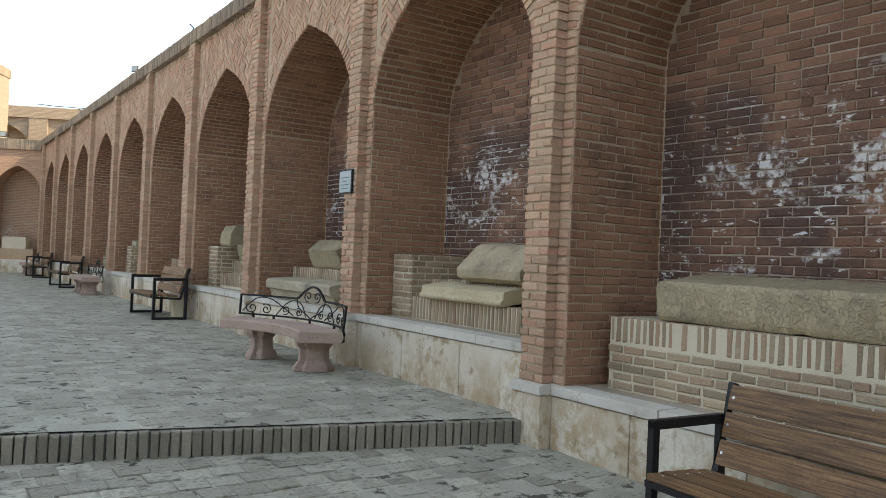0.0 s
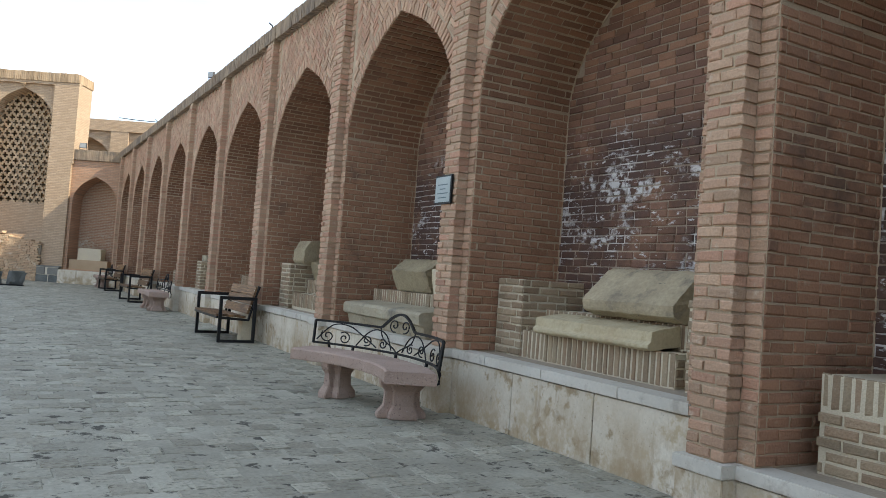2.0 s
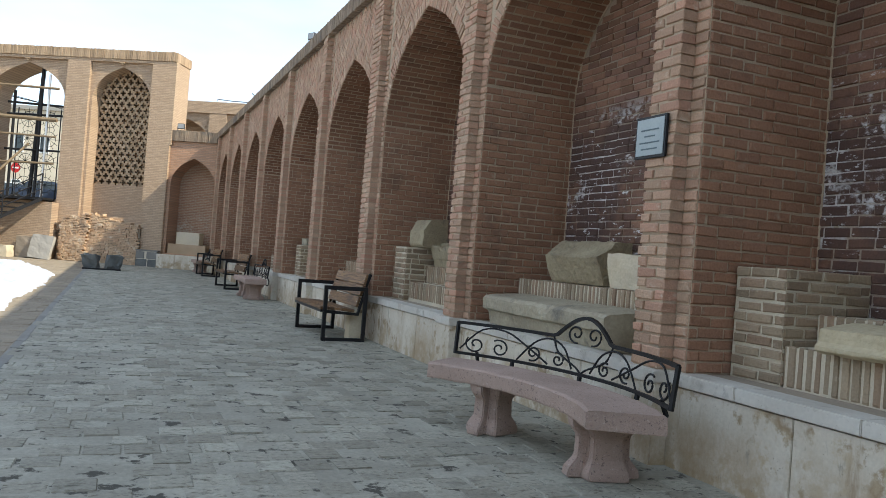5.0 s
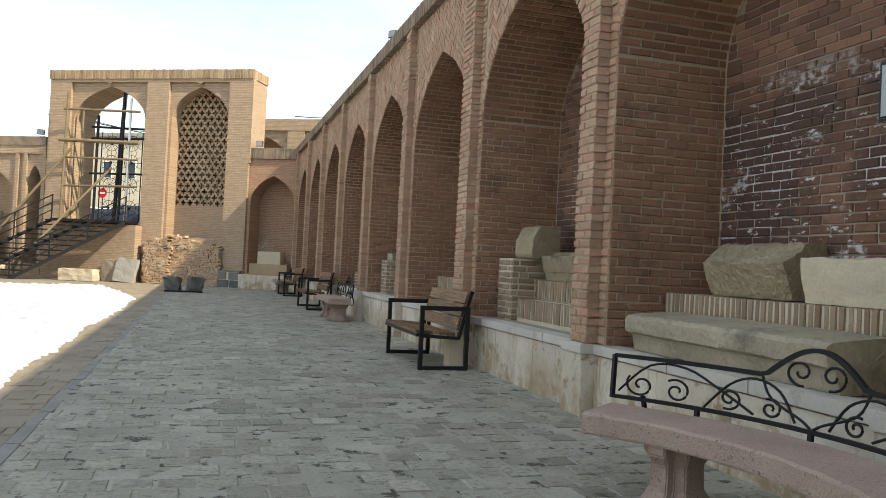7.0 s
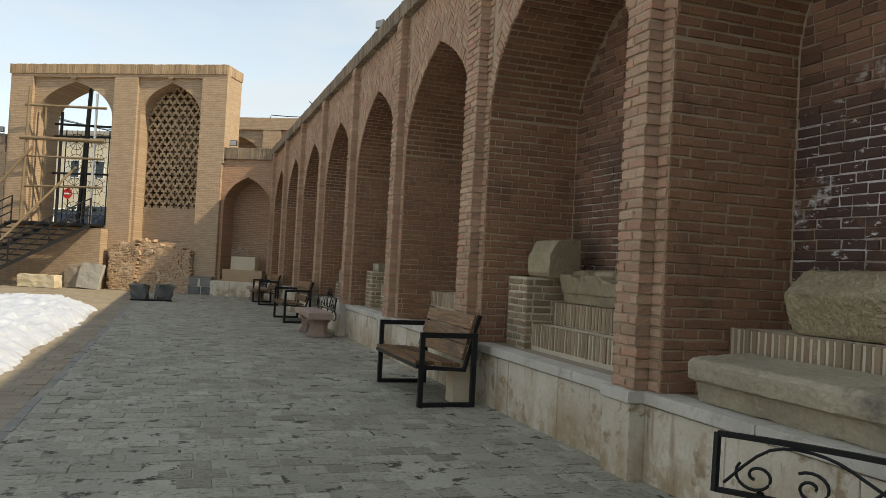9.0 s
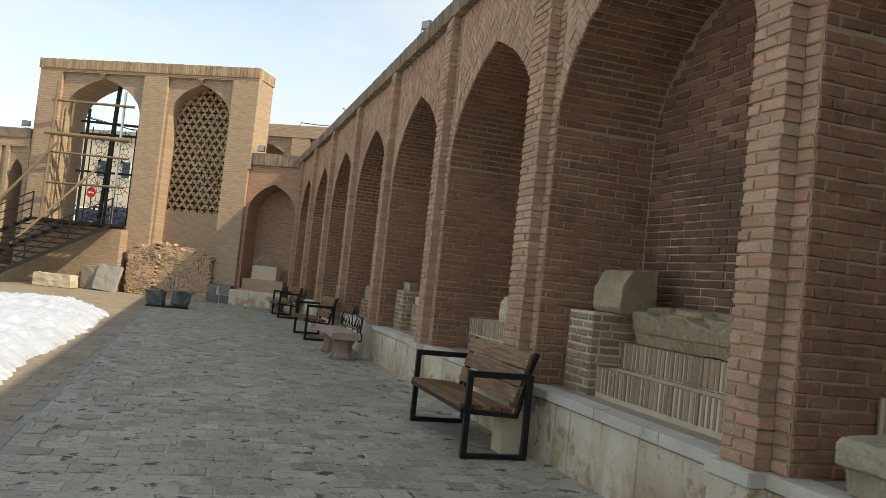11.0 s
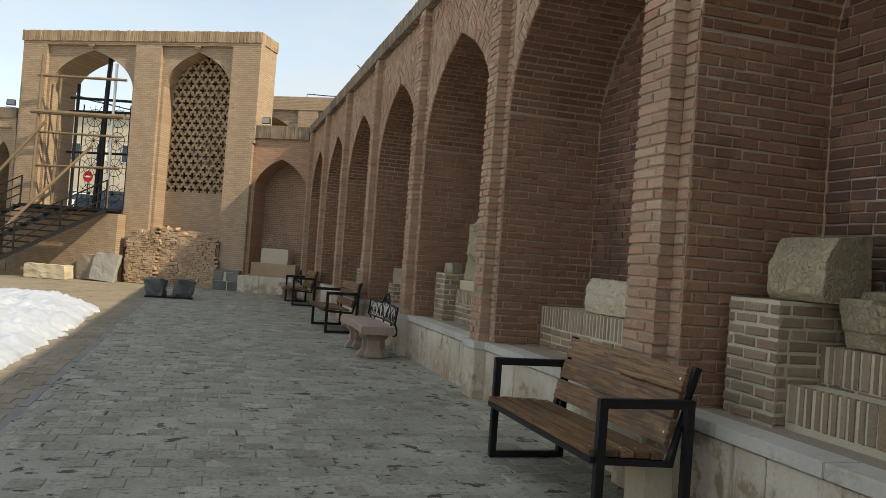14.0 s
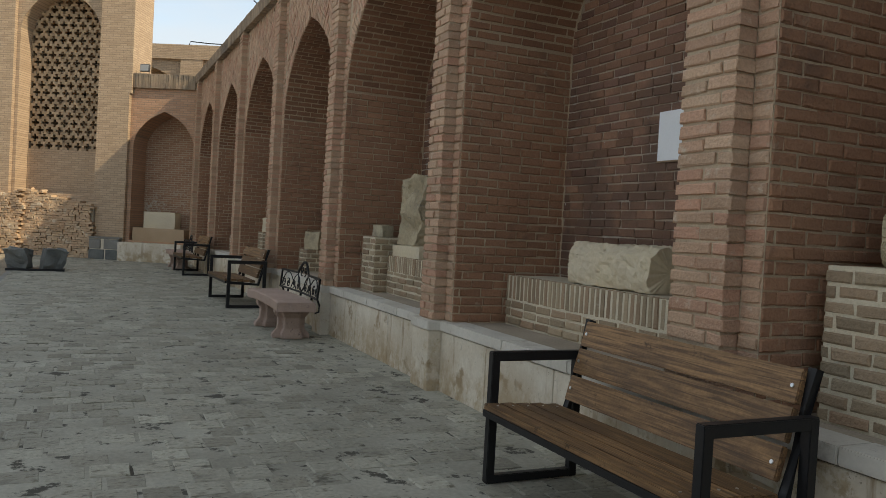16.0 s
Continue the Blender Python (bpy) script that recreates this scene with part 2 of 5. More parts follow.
overlay(STONE, (0.22, 0.185, 0.135), 5.0, 0.52, 0.68)
STONE_GREY = material("grey_stone", (0.40, 0.35, 0.25), 0.85, 2.5, 0.25, (0.30, 0.258, 0.185), 1.0, 34)
overlay(STONE, (0.16, 0.14, 0.11), 13.0, 0.64, 0.70, stretch=(1, 0.5, 1))
overlay(STONE_GREY, (0.17, 0.155, 0.125), 4.0, 0.54, 0.70)
overlay(STONE_GREY, (0.44, 0.38, 0.26), 9.0, 0.58, 0.70)
STONE_YELLOW = material("yellow_stone", (0.49, 0.42, 0.28), 0.8, 3.0, 0.2, (0.42, 0.345, 0.22), 0.9, 35)
overlay(STONE_YELLOW, (0.36, 0.29, 0.17), 8.0, 0.55, 0.68)
STONE_WHITE = material("white_stone", (0.58, 0.495, 0.345), 0.75, 2.5, 0.15, (0.52, 0.45, 0.34), 0.6, 35)
overlay(STONE_WHITE, (0.42, 0.26, 0.13), 3.0, 0.6, 0.75)
BASALT = material("dark_stone", (0.15, 0.155, 0.145), 0.75, 4.0, 0.25, (0.095, 0.10, 0.095), 0.9, 40)
GRANITE = material("pink_concrete", (0.41, 0.30, 0.245), 0.85, 3.0, 0.18, (0.33, 0.24, 0.195), 1.0, 90)
overlay(GRANITE, (0.17, 0.125, 0.105), 46.0, 0.57, 0.66)
overlay(GRANITE, (0.5, 0.4, 0.34), 60.0, 0.6, 0.68)
IRON = material("black_iron", (0.018, 0.019, 0.02), 0.5, 8.0, 0.2, None, 0.15, 90, metal=0.3)
STEEL = material("black_steel_paint", (0.016, 0.016, 0.017), 0.42, 6.0, 0.2, None, 0.1, 90)
BOLT = material("bolt_steel", (0.6, 0.6, 0.6), 0.3, 10.0, 0.1, None, 0, 60, metal=0.9)
POLE = material("bamboo_pole", (0.24, 0.175, 0.105), 0.7, 5.0, 0.2, None, 0.2, 60)
PLAQUE = material("pale_plaque", (0.36, 0.40, 0.39), 0.35, 5.0, 0.15, (0.29, 0.33, 0.33), 0.1, 60)
WHITE_PANEL = material("white_panel", (0.75, 0.77, 0.79), 0.4, 5.0, 0.05, None, 0.05, 60)
INK = material("faded_ink", (0.12, 0.16, 0.17), 0.6, 9.0, 0.2, None, 0, 60)
RED = material("red_enamel", (0.55, 0.03, 0.03), 0.4, 5.0, 0.1, None, 0, 60)
WHITE = material("white_paint", (0.75, 0.75, 0.74), 0.5, 3.0, 0.08, None, 0.05, 60)
CAR_WHITE = material("white_car_paint", (0.7, 0.71, 0.72), 0.25, 3.0, 0.05, None, 0, 60)
CAR_BLUE = material("dark_blue_car_paint", (0.03, 0.045, 0.075), 0.25, 3.0, 0.1, None, 0, 60, spec=0.5)
GLASS_DARK = material("tinted_glass", (0.03, 0.04, 0.045), 0.08, 3.0, 0.1, None, 0, 60, spec=0.5)
RUBBER = material("tyre_rubber", (0.02, 0.02, 0.02), 0.8, 5.0, 0.1, None, 0.1, 60)
LEAF_METAL = material("lamp_housing", (0.07, 0.07, 0.075), 0.5, 5.0, 0.1, None, 0.05, 60)
LENS_GLASS = material("lamp_lens", (0.35, 0.36, 0.36), 0.15, 5.0, 0.05, None, 0, 60)
PLASTER = material("cream_plaster", (0.64, 0.57, 0.44), 0.9, 0.7, 0.1, (0.56, 0.49, 0.38), 0.2, 30)
CONCRETE = material("weathered_concrete", (0.36, 0.34, 0.30), 0.9, 1.0, 0.15, None, 0.3, 40)
FAR_BRICK = brickwork_material("far_brick", (0.475, 0.345, 0.235), (0.385, 0.272, 0.182), (0.31, 0.23, 0.16), axis="x")
FAR_BRICK_D = brickwork_material("far_brick_side", (0.485, 0.355, 0.24), (0.395, 0.28, 0.187), (0.32, 0.235, 0.165), axis="d")
FAR_CORNER = brickwork_material("corner_brick", (0.48, 0.285, 0.183), (0.385, 0.222, 0.142), (0.31, 0.22, 0.155), axis="x")
FAR_RED = brickwork_material("far_red_brick", (0.36, 0.205, 0.13), (0.28, 0.155, 0.10), (0.42, 0.33, 0.24), axis="x")
overlay(FAR_RED, (0.45, 0.38, 0.30), 2.2, 0.5, 0.6, 2.4, 1.8, speck=14.0)


def carve(m, scale, depth):
    """Worn relief of curling letters and scrolls, cut into a stone."""
    n, l = m.node_tree.nodes, m.node_tree.links
    b = n["Principled BSDF"]
    co = n.new("ShaderNodeTexCoord")
    no = n.new("ShaderNodeTexNoise")
    no.inputs["Scale"].default_value, no.inputs["Detail"].default_value, no.inputs["Distortion"].default_value = scale, 1.0, 1.6
    l.new(co.outputs["Object"], no.inputs["Vector"])
    su, ab = n.new("ShaderNodeMath"), n.new("ShaderNodeMath")
    su.operation, ab.operation = "SUBTRACT", "ABSOLUTE"
    su.inputs[1].default_value = 0.5
    l.new(no.outputs["Fac"], su.inputs[0])
    l.new(su.outputs[0], ab.inputs[0])
    ra = n.new("ShaderNodeMapRange")
    ra.inputs["From Min"].default_value, ra.inputs["From Max"].default_value = 0.015, 0.07
    l.new(ab.outputs[0], ra.inputs["Value"])
    bu = n.new("ShaderNodeBump")
    bu.invert = True
    bu.inputs["Strength"].default_value, bu.inputs["Distance"].default_value = 1.0, depth
    l.new(ra.outputs["Result"], bu.inputs["Height"])
    l.new(b.inputs["Normal"].links[0].from_socket, bu.inputs["Normal"])
    l.new(bu.outputs["Normal"], b.inputs["Normal"])
    return m


STONE_CARVED = material("lettered_stone", (0.43, 0.36, 0.235), 0.85, 3.0, 0.28, (0.32, 0.262, 0.17), 1.0, 34)
overlay(STONE_CARVED, (0.22, 0.185, 0.135), 5.0, 0.54, 0.70)
carve(STONE_CARVED, 17.0, 0.008)


def timber_material():
    m = material("stained_timber", (0.25, 0.142, 0.066), 0.5, 2.0, 0.3, (0.085, 0.048, 0.026), 0.15, 60, per_piece=0.3)
    n, l = m.node_tree.nodes, m.node_tree.links
    co = n.new("ShaderNodeTexCoord")
    mp = n.new("ShaderNodeMapping")
    mp.inputs["Scale"].default_value = (30, 1.1, 30)
    no = n.new("ShaderNodeTexNoise")
    no.inputs["Scale"].default_value, no.inputs["Detail"].default_value, no.inputs["Distortion"].default_value = 2.0, 6.0, 1.2
    l.new(co.outputs["Object"], mp.inputs["Vector"])
    l.new(mp.outputs["Vector"], no.inputs["Vector"])
    mx = [q for q in n if q.bl_idname == "ShaderNodeMix"][0]
    ra = n.new("ShaderNodeMapRange")
    ra.inputs["From Min"].default_value, ra.inputs["From Max"].default_value = 0.35, 0.65
    l.new(no.outputs["Fac"], ra.inputs["Value"])
    l.new(ra.outputs["Result"], mx.inputs["Factor"])
    overlay(m, (0.045, 0.026, 0.015), 7.0, 0.62, 0.70)
    overlay(m, (0.085, 0.05, 0.03), 2.5, 0.54, 0.68, stretch=(1, 0.4, 1))
    return m


TIMBER = timber_material()


# ---- geometry helpers ----
class Geo:
    """Collects vertices and faces and turns them into one mesh object."""

    def __init__(self):
        self.v, self.f = [], []

    def add(self, vs, fs):
        k = len(self.v)
        self.v += [tuple(p) for p in vs]
        self.f += [tuple(i + k for i in q) for q in fs]

    def box(self, x0, x1, y0, y1, z0, z1, m=None):
        vs = [Vector((x, y, z)) for z in (z0, z1) for x, y in ((x0, y0), (x1, y0), (x1, y1), (x0, y1))]
        if m:
            vs = [m @ p for p in vs]
        self.add(vs, [(3, 2, 1, 0), (4, 5, 6, 7), (0, 1, 5, 4), (1, 2, 6, 5), (2, 3, 7, 6), (3, 0, 4, 7)])

    def weld(self):
        seen, to, vs = {}, [], []
        for p in self.v:
            key = tuple(round(c, 4) for c in p)
            if key not in seen:
                seen[key] = len(vs)
                vs.append(p)
            to.append(seen[key])
        self.v = vs
        self.f = [f for f in (tuple(dict.fromkeys(to[i] for i in f)) for f in self.f) if len(f) > 2]

    def prism(self, poly, z0, z1):
        """A footprint (x, y), counter-clockwise, raised from z0 to z1."""
        n = len(poly)
        self.add([(x, y, z0) for x, y in poly] + [(x, y, z1) for x, y in poly],
                 [tuple(range(n - 1, -1, -1)), tuple(range(n, 2 * n))] + [(i, (i + 1) % n, n + (i + 1) % n, n + i) for i in range(n)])

    def tube(self, pts, r, sides=8, square=False):
        pts = [Vector(p) for p in pts]
        k, n = len(pts), (4 if square else sides)
        vs = []
        for i, p in enumerate(pts):
            t = (pts[min(i + 1, k - 1)] - pts[max(i - 1, 0)]).normalized()
            a = t.cross(Vector((0, 0, 1)) if abs(t.z) < 0.9 else Vector((1, 0, 0))).normalized()
            b = t.cross(a)
            rr = r * (1.414 if square else 1)
            for j in range(n):
                g = 2 * math.pi * (j + (0.5 if square else 0)) / n
                vs.append(p + rr * (math.cos(g) * a + math.sin(g) * b))
        fs = [(i * n + j, i * n + (j + 1) % n, (i + 1) * n + (j + 1) % n, (i + 1) * n + j) for i in range(k - 1) for j in range(n)]
        fs += [tuple(range(n - 1, -1, -1)), tuple(range((k - 1) * n, k * n))]
        self.add(vs, fs)

    def piece(self, m, w, h, d, chamfer=0.006):
        """A worn brick: back corner at m's origin, w along x, d out along -y, h along z."""
        j = lambda: random.uniform(-0.0055, 0.0055)
        c = chamfer
        out = d + random.uniform(-0.006, 0.006)
        vs = [(0, 0, 0), (w, 0, 0), (w, 0, h), (0, 0, h),
              (j(), -out + c, j()), (w + j(), -out + c, j()), (w + j(), -out + c, h + j()), (j(), -out + c, h + j()),
              (c + j(), -out, c + j()), (w - c + j(), -out, c + j()), (w - c + j(), -out, h - c + j()), (c + j(), -out, h - c + j())]
        self.add([m @ Vector(p) for p in vs],
                 [(0, 1, 5, 4), (1, 2, 6, 5), (2, 3, 7, 6), (3, 0, 4, 7), (4, 5, 9, 8), (5, 6, 10, 9), (6, 7, 11, 10), (7, 4, 8, 11), (8, 9, 10, 11)])

    def mesh(self, name, mat, bevel=0.0, smooth=False, rough=0.0):
        me = bpy.data.meshes.new(name)
        me.from_pydata(self.v, [], self.f)
        if bevel or rough or smooth:
            bm = bmesh.new()
            bm.from_mesh(me)
            bmesh.ops.remove_doubles(bm, verts=bm.verts, dist=1e-5)
            bmesh.ops.recalc_face_normals(bm, faces=bm.faces)
            if bevel:
                es = [e for e in bm.edges if len(e.link_faces) == 2 and e.calc_face_angle(0) > 0.5]
                bmesh.ops.bevel(bm, geom=es, offset=bevel, segments=2, affect="EDGES", clamp_overlap=True)
            for f in bm.faces:
                f.smooth = smooth
            bm.to_mesh(me)
            bm.free()
        me.materials.append(mat)
        return me

    def obj(self, name, mat, parent=None, label="", category="", kind="", group="", bevel=0.0, smooth=False):
        ob = new(name, self.mesh(name, mat, bevel, smooth))
        if parent:
            ob.parent = parent
        return tagged(ob, label, category, group, kind)


def thing(name, label, category, m=None, group=""):
    ob = new(name)
    ob.empty_display_size = 0.2
    if m:
        ob.matrix_world = m
    return tagged(ob, label, category, group)


def rock(name, sx, sy, sz, mat, seed, cuts=10, amount=0.035, taper=0.0, parent=None, flat=True, shear=0.0):
    """A hewn block, worn and chipped, standing on z = 0 and centred on x and y."""
    bm = bmesh.new()
    bmesh.ops.create_cube(bm, size=1.0)
    bmesh.ops.subdivide_edges(bm, edges=bm.edges[:], cuts=cuts, use_grid_fill=True)
    off = Vector((seed * 3.7, seed * 1.3, seed * 2.1))
    for v in bm.verts:
        p = v.co.copy()
        r = max(abs(p.x), abs(p.y), abs(p.z)) / max(p.length, 1e-6)
        p = p.lerp(p * r, 0.10)
        k = 1 + taper * p.z
        q = Vector((p.x * sx * k + shear * (p.z + 0.5) * sx, p.y * sy * k, (p.z + 0.5) * sz))
        d = noise.noise_vector(q * 4 + off) * amount + noise.noise_vector(q * 14 + off) * amount * 0.35
        if v.co.z < -0.49:
            d.z = 0
            q.z = 0
        v.co = q + d
        if v.co.z < 0:
            v.co.z = 0
    for f in bm.faces:
        f.smooth = not flat
    me = bpy.data.meshes.new(name)
    bm.to_mesh(me)
    bm.free()
    me.materials.append(mat)
    ob = new(name, me)
    if parent:
        ob.parent = parent
    return ob


def hewn(name, prof, length, mat, seed, amount=0.012, skew=0.0):
    """A stone with a moulded section (x, z), drawn out along y, its arrises worn round and its faces chipped."""
    ring = []
    for (xa, za), (xb, zb) in zip(prof, prof[1:] + prof[:1]):
        k = max(2, round(math.dist((xa, za), (xb, zb)) / 0.025))
        ring += [Vector((xa + (xb - xa) * i / k, 0, za + (zb - za) * i / k)) for i in range(k)]
    for _ in range(1):
        ring = [(ring[i - 1] + ring[i] * 8 + ring[(i + 1) % len(ring)]) / 10 for i in range(len(ring))]
    mid = sum(ring, Vector()) / len(ring)
    low = min(p.z for p in ring)
    off = Vector((seed * 3.7, seed * 1.3, seed * 2.1))
    n = max(6, round(length / 0.025))
    g = Geo()
    vs = []
    for j in range(-2, n + 3):
        f = min(1.0, max(0.0, j / n))
        s = {-2: 0.0, -1: 0.97, n + 1: 0.97, n + 2: 0.0}.get(j, 0.995 if j in (0, n) else 1.0)
        for p in ring:
            q = mid + (p - mid) * s + Vector((skew * (f - 0.5), (f - 0.5) * length, 0))
            if 0.9 < s < 0.95:
                q.y += 0.004 * (1 if j > 0 else -1)
            if s == 0.0:
                q.y += 0.005 * (1 if j > 0 else -1)
            d = noise.noise_vector(q * 3.5 + off) * amount + noise.noise_vector(q * 11 + off) * amount * 0.6 + noise.noise_vector(q * 28 + off) * amount * 0.7
            chip = max(0.0, noise.noise(q * 6 + off * 2) - 0.28) * 0.10
            q = q + d + (mid + Vector((0, q.y, 0)) - q) * chip
            q.z = max(low, q.z) - low
            vs.append(q)
    k = len(ring)
    g.add(vs, [(r * k + i, r * k + (i + 1) % k, (r + 1) * k + (i + 1) % k, (r + 1) * k + i) for r in range(n + 4) for i in range(k)])
    ob = g.obj(name, mat)
    return ob


def arch_z(u, rise):
    """The height of the pointed arch over its springing; u runs from 0 at the crown to 1."""
    u = min(1.0, abs(u))
    return rise * (0.60 * (1 - u ** 3.0) ** 0.50 + 0.40 * (1 - u))


def arch_wall(g, m, u0, u1, z0, z1, depth, opens, steps=28):
    """A wall with arched openings right through. Local u runs along it, d into it. opens: (centre, half, sill, spring, rise)."""
    us = {u0, u1}
    for c, h, s, zs, r in opens:
        us |= {c - h * math.cos(math.pi * i / steps) for i in range(steps + 1)}
    us = sorted(us)
    P = lambda u, d, z: m @ Vector((u, d, z))
    quad = lambda a, b, c, d: g.add([a, b, c, d], [(0, 1, 2, 3)])
    for a, b in zip(us, us[1:]):
        mid = (a + b) / 2
        op = next((o for o in opens if abs(mid - o[0]) < o[1]), None)
        spans = [(z0, z0, z1, z1)]
        if op:
            c, h, s, zs, r = op
            za, zb = zs + arch_z((a - c) / h, r), zs + arch_z((b - c) / h, r)
            spans = [(za, zb, z1, z1)] + ([(z0, z0, s, s)] if s > z0 else [])
            quad(P(a, 0, za), P(a, depth, za), P(b, depth, zb), P(b, 0, zb))
            if s > z0:
                quad(P(a, 0, s), P(b, 0, s), P(b, depth, s), P(a, depth, s))
        for la, lb, ta, tb in spans:
            quad(P(a, 0, la), P(b, 0, lb), P(b, 0, tb), P(a, 0, ta))
            quad(P(b, depth, lb), P(a, depth, la), P(a, depth, ta), P(b, depth, tb))
        quad(P(a, 0, z1), P(b, 0, z1), P(b, depth, z1), P(a, depth, z1))
    for c, h, s, zs, r in opens:
        quad(P(c - h, 0, s), P(c - h, depth, s), P(c - h, depth, zs), P(c - h, 0, zs))
        quad(P(c + h, depth, s), P(c + h, 0, s), P(c + h, 0, zs), P(c + h, depth, zs))
    for u in (u0, u1):
        quad(P(u, 0, z0), P(u, depth, z0), P(u, depth, z1), P(u, 0, z1))
    g.weld()


BRICK_MESHES = {}


def brick_mesh(w, h, d, kind, mat):
    key = (round(w, 3), round(h, 3), round(d, 3), kind, mat.name)
    if key not in BRICK_MESHES:
        gg = Geo()
        gg.piece(Matrix.Identity(4), w, h, d, 0.007)
        BRICK_MESHES[key] = gg.mesh("brick", mat)
    return BRICK_MESHES[key]


def lay_bricks(g, m, width, z0, z1, inside=lambda u, z: True, length=0.205, height=0.064, joint=0.013, proud=0.011, single=None, most=300):
    """Bricks in courses on a flat face: local x along it, -y out of it. single: (parent, material) for bricks that are objects of their own."""
    z, row, made = z0 + joint / 2, 0, 0
    while z + height * 0.6 < z1:
        u = -random.uniform(0.02, 0.04) - (length / 2 if row % 2 else 0)
        while u < width:
            w = length * random.uniform(0.97, 1.03) if random.random() < 0.95 else length * 0.48
            a, b = max(0.004, u), min(width - 0.004, u + w)
            if b - a > 0.03 and inside((a + b) / 2, z + height / 2):
                if not inside(a, z + height / 2):
                    while a < b and not inside(a, z + height / 2):
                        a += 0.02
                if not inside(b, z + height / 2):
                    while b > a and not inside(b, z + height / 2):
                        b -= 0.02
                if b - a > 0.03:
                    dz = random.uniform(-0.003, 0.003)
                    place, h = m @ Matrix.Translation((a, 0, z + dz)), min(height, z1 - z)
                    if single and made < most:
                        ob = new("brick", brick_mesh(round(b - a, 2), round(h, 3), proud, "laid%d" % random.randrange(5), single[1]))
                        ob.matrix_world = place
                        ob.parent = single[0]
                        made += 1
                    else:
                        g.piece(place, b - a, h, proud, 0.005)
            u += w + joint
        z += height + joint
        row += 1

# ---- plan ----
PITCH, J0, OPEN = 3.49, 4.76, 1.465         # bay to bay, first pier's near edge, half an opening
XF, XP, XB = 4.46, 4.33, 5.58               # wall face, pilaster face, niche back
LEDGE, LOW_LEDGE, LOW = 0.63, 0.32, -0.20
SPRING, RISE, BAND, TOP = 3.18, 1.42, 5.38, 5.66
YE = 36.9                                   # where the end range meets the arcade
END = pose(4.33, YE, 0, 0, 0, -29)          # frame of the end range: x along it, y into it


def near(k):
    return J0 + PITCH * k


def centre(k):
    return near(k) - OPEN


def ground_z(y):
    return 0.0


def low_z(y):
    return LOW - 0.03 * max(0.0, 5.2 - y)


def step_y(x):
    return 5.10 + (4.3 - x) * 0.257


UP = Matrix(((0, 1, 0, XF), (1, 0, 0, 0), (0, 0, 1, 0), (0, 0, 0, 1)))  # local (along, into, up) of the arcade

# ---- ground ----
g = Geo()
g.add([(-900, -900, -0.75), (900, -900, -0.75), (900, 900, -0.75), (-900, 900, -0.75)], [(0, 1, 2, 3)])
g.obj("ground", EARTH, kind="structure", label="bare beige earth of the wide surroundings", category="ground")
g = Geo()
ys = [step_y(x) for x in (-16, 4.62)]
g.add([(-16, -12, -0.65), (4.62, -12, -0.65), (4.62, -1, low_z(-1) - 0.0045), (-16, -1, low_z(-1) - 0.0045), (4.62, ys[1] + 0.1, LOW - 0.0045), (-16, ys[0] + 0.1, LOW - 0.0045)], [(0, 1, 2, 3), (3, 2, 4, 5)])
lower_pave = g.obj("pavement_lower", JOINT, kind="structure", label="lower terrace paved with worn grey square bricks", category="pavement")
g = Geo()
n = 24
prev = None
for i in range(n + 1):
    f = i / n
    xs = (-0.02, 4.62)
    line = [(x, step_y(x) + 0.06 + (46 - step_y(x)) * f) for x in xs]
    line = [(x, y, ground_z(y) - 0.0045) for x, y in line]
    if prev:
        g.add(prev + line, [(0, 1, 3, 2)])
    prev = line
pave = g.obj("pavement_upper", JOINT, kind="structure", label="upper terrace of grey square paving bricks along the arcade", category="pavement")
g = Geo()
prev = None
for i in range(n + 1):
    f = i / n
    line = [(x, step_y(x) + 0.06 + (46 - step_y(x)) * f) for x in (-16, -0.05)]
    line = [(x, y, ground_z(y) - 0.018) for x, y in line]
    if prev:
        g.add(prev + line, [(0, 1, 3, 2)])
    prev = line
court = g.obj("pavement_court", EARTH, kind="structure", label="beige damp ground of the open courtyard", category="pavement")
g = Geo()
for i in range(60):
    y = 6.4 + i * 0.53
    z = ground_z(y)
    g.box(-0.05, 0.035 + random.uniform(-0.012, 0.010), y, y + 0.515, -0.29, z + random.uniform(-0.006, 0.001))
g.obj("kerb", KERB, kind="structure", label="line of narrow grey kerb stones flush with the paving", category="kerb")

# ---- snow ----
bm = bmesh.new()
nx, ny = 150, 330
grid = {}
for i in range(nx + 1):
    for j in range(ny + 1):
        x, y = -0.35 - 12.6 * (1 - i / nx) ** 1.7, 8.4 + 21.8 * j / ny
        ex = -0.62 + 0.16 * noise.noise((y * 0.5, 1.0, 0.0)) + 0.13 * noise.noise((y * 1.7, 5.0, 0)) + 0.09 * noise.noise((y * 5.0, x * 2, 0)) + 0.05 * noise.noise((y * 12.0, x * 6, 0))
        ex -= 2.2 * max(0.0, (y - 27.4) / 2.4) ** 2.4
        d = min(ex - x, (29.6 + 0.5 * noise.noise((x * 0.6, 9.0, 0)) - y) * 0.8, (y - 8.5) * 0.7)
        e = max(d, 0.0)
        h = 0.26 * (1 - math.exp(-e * 2.0)) + 0.08 * min(1, e) * noise.noise((x * 0.9, y * 0.9, 3.0))
        lump = abs(noise.noise((x * 3.0, y * 3.0, 7.0))) + 0.7 * abs(noise.noise((x * 6.5, y * 6.5, 2.0))) + 0.4 * abs(noise.noise((x * 14, y * 14, 4.0)))
        h += 0.115 * min(1.0, e * 4) * (lump - 0.35) + (0.05 if d > 0 else 0)
        grid[i, j] = bm.verts.new((x, y, ground_z(y) - 0.03 + (max(h, 0.02) if d > 0 else -0.07)))
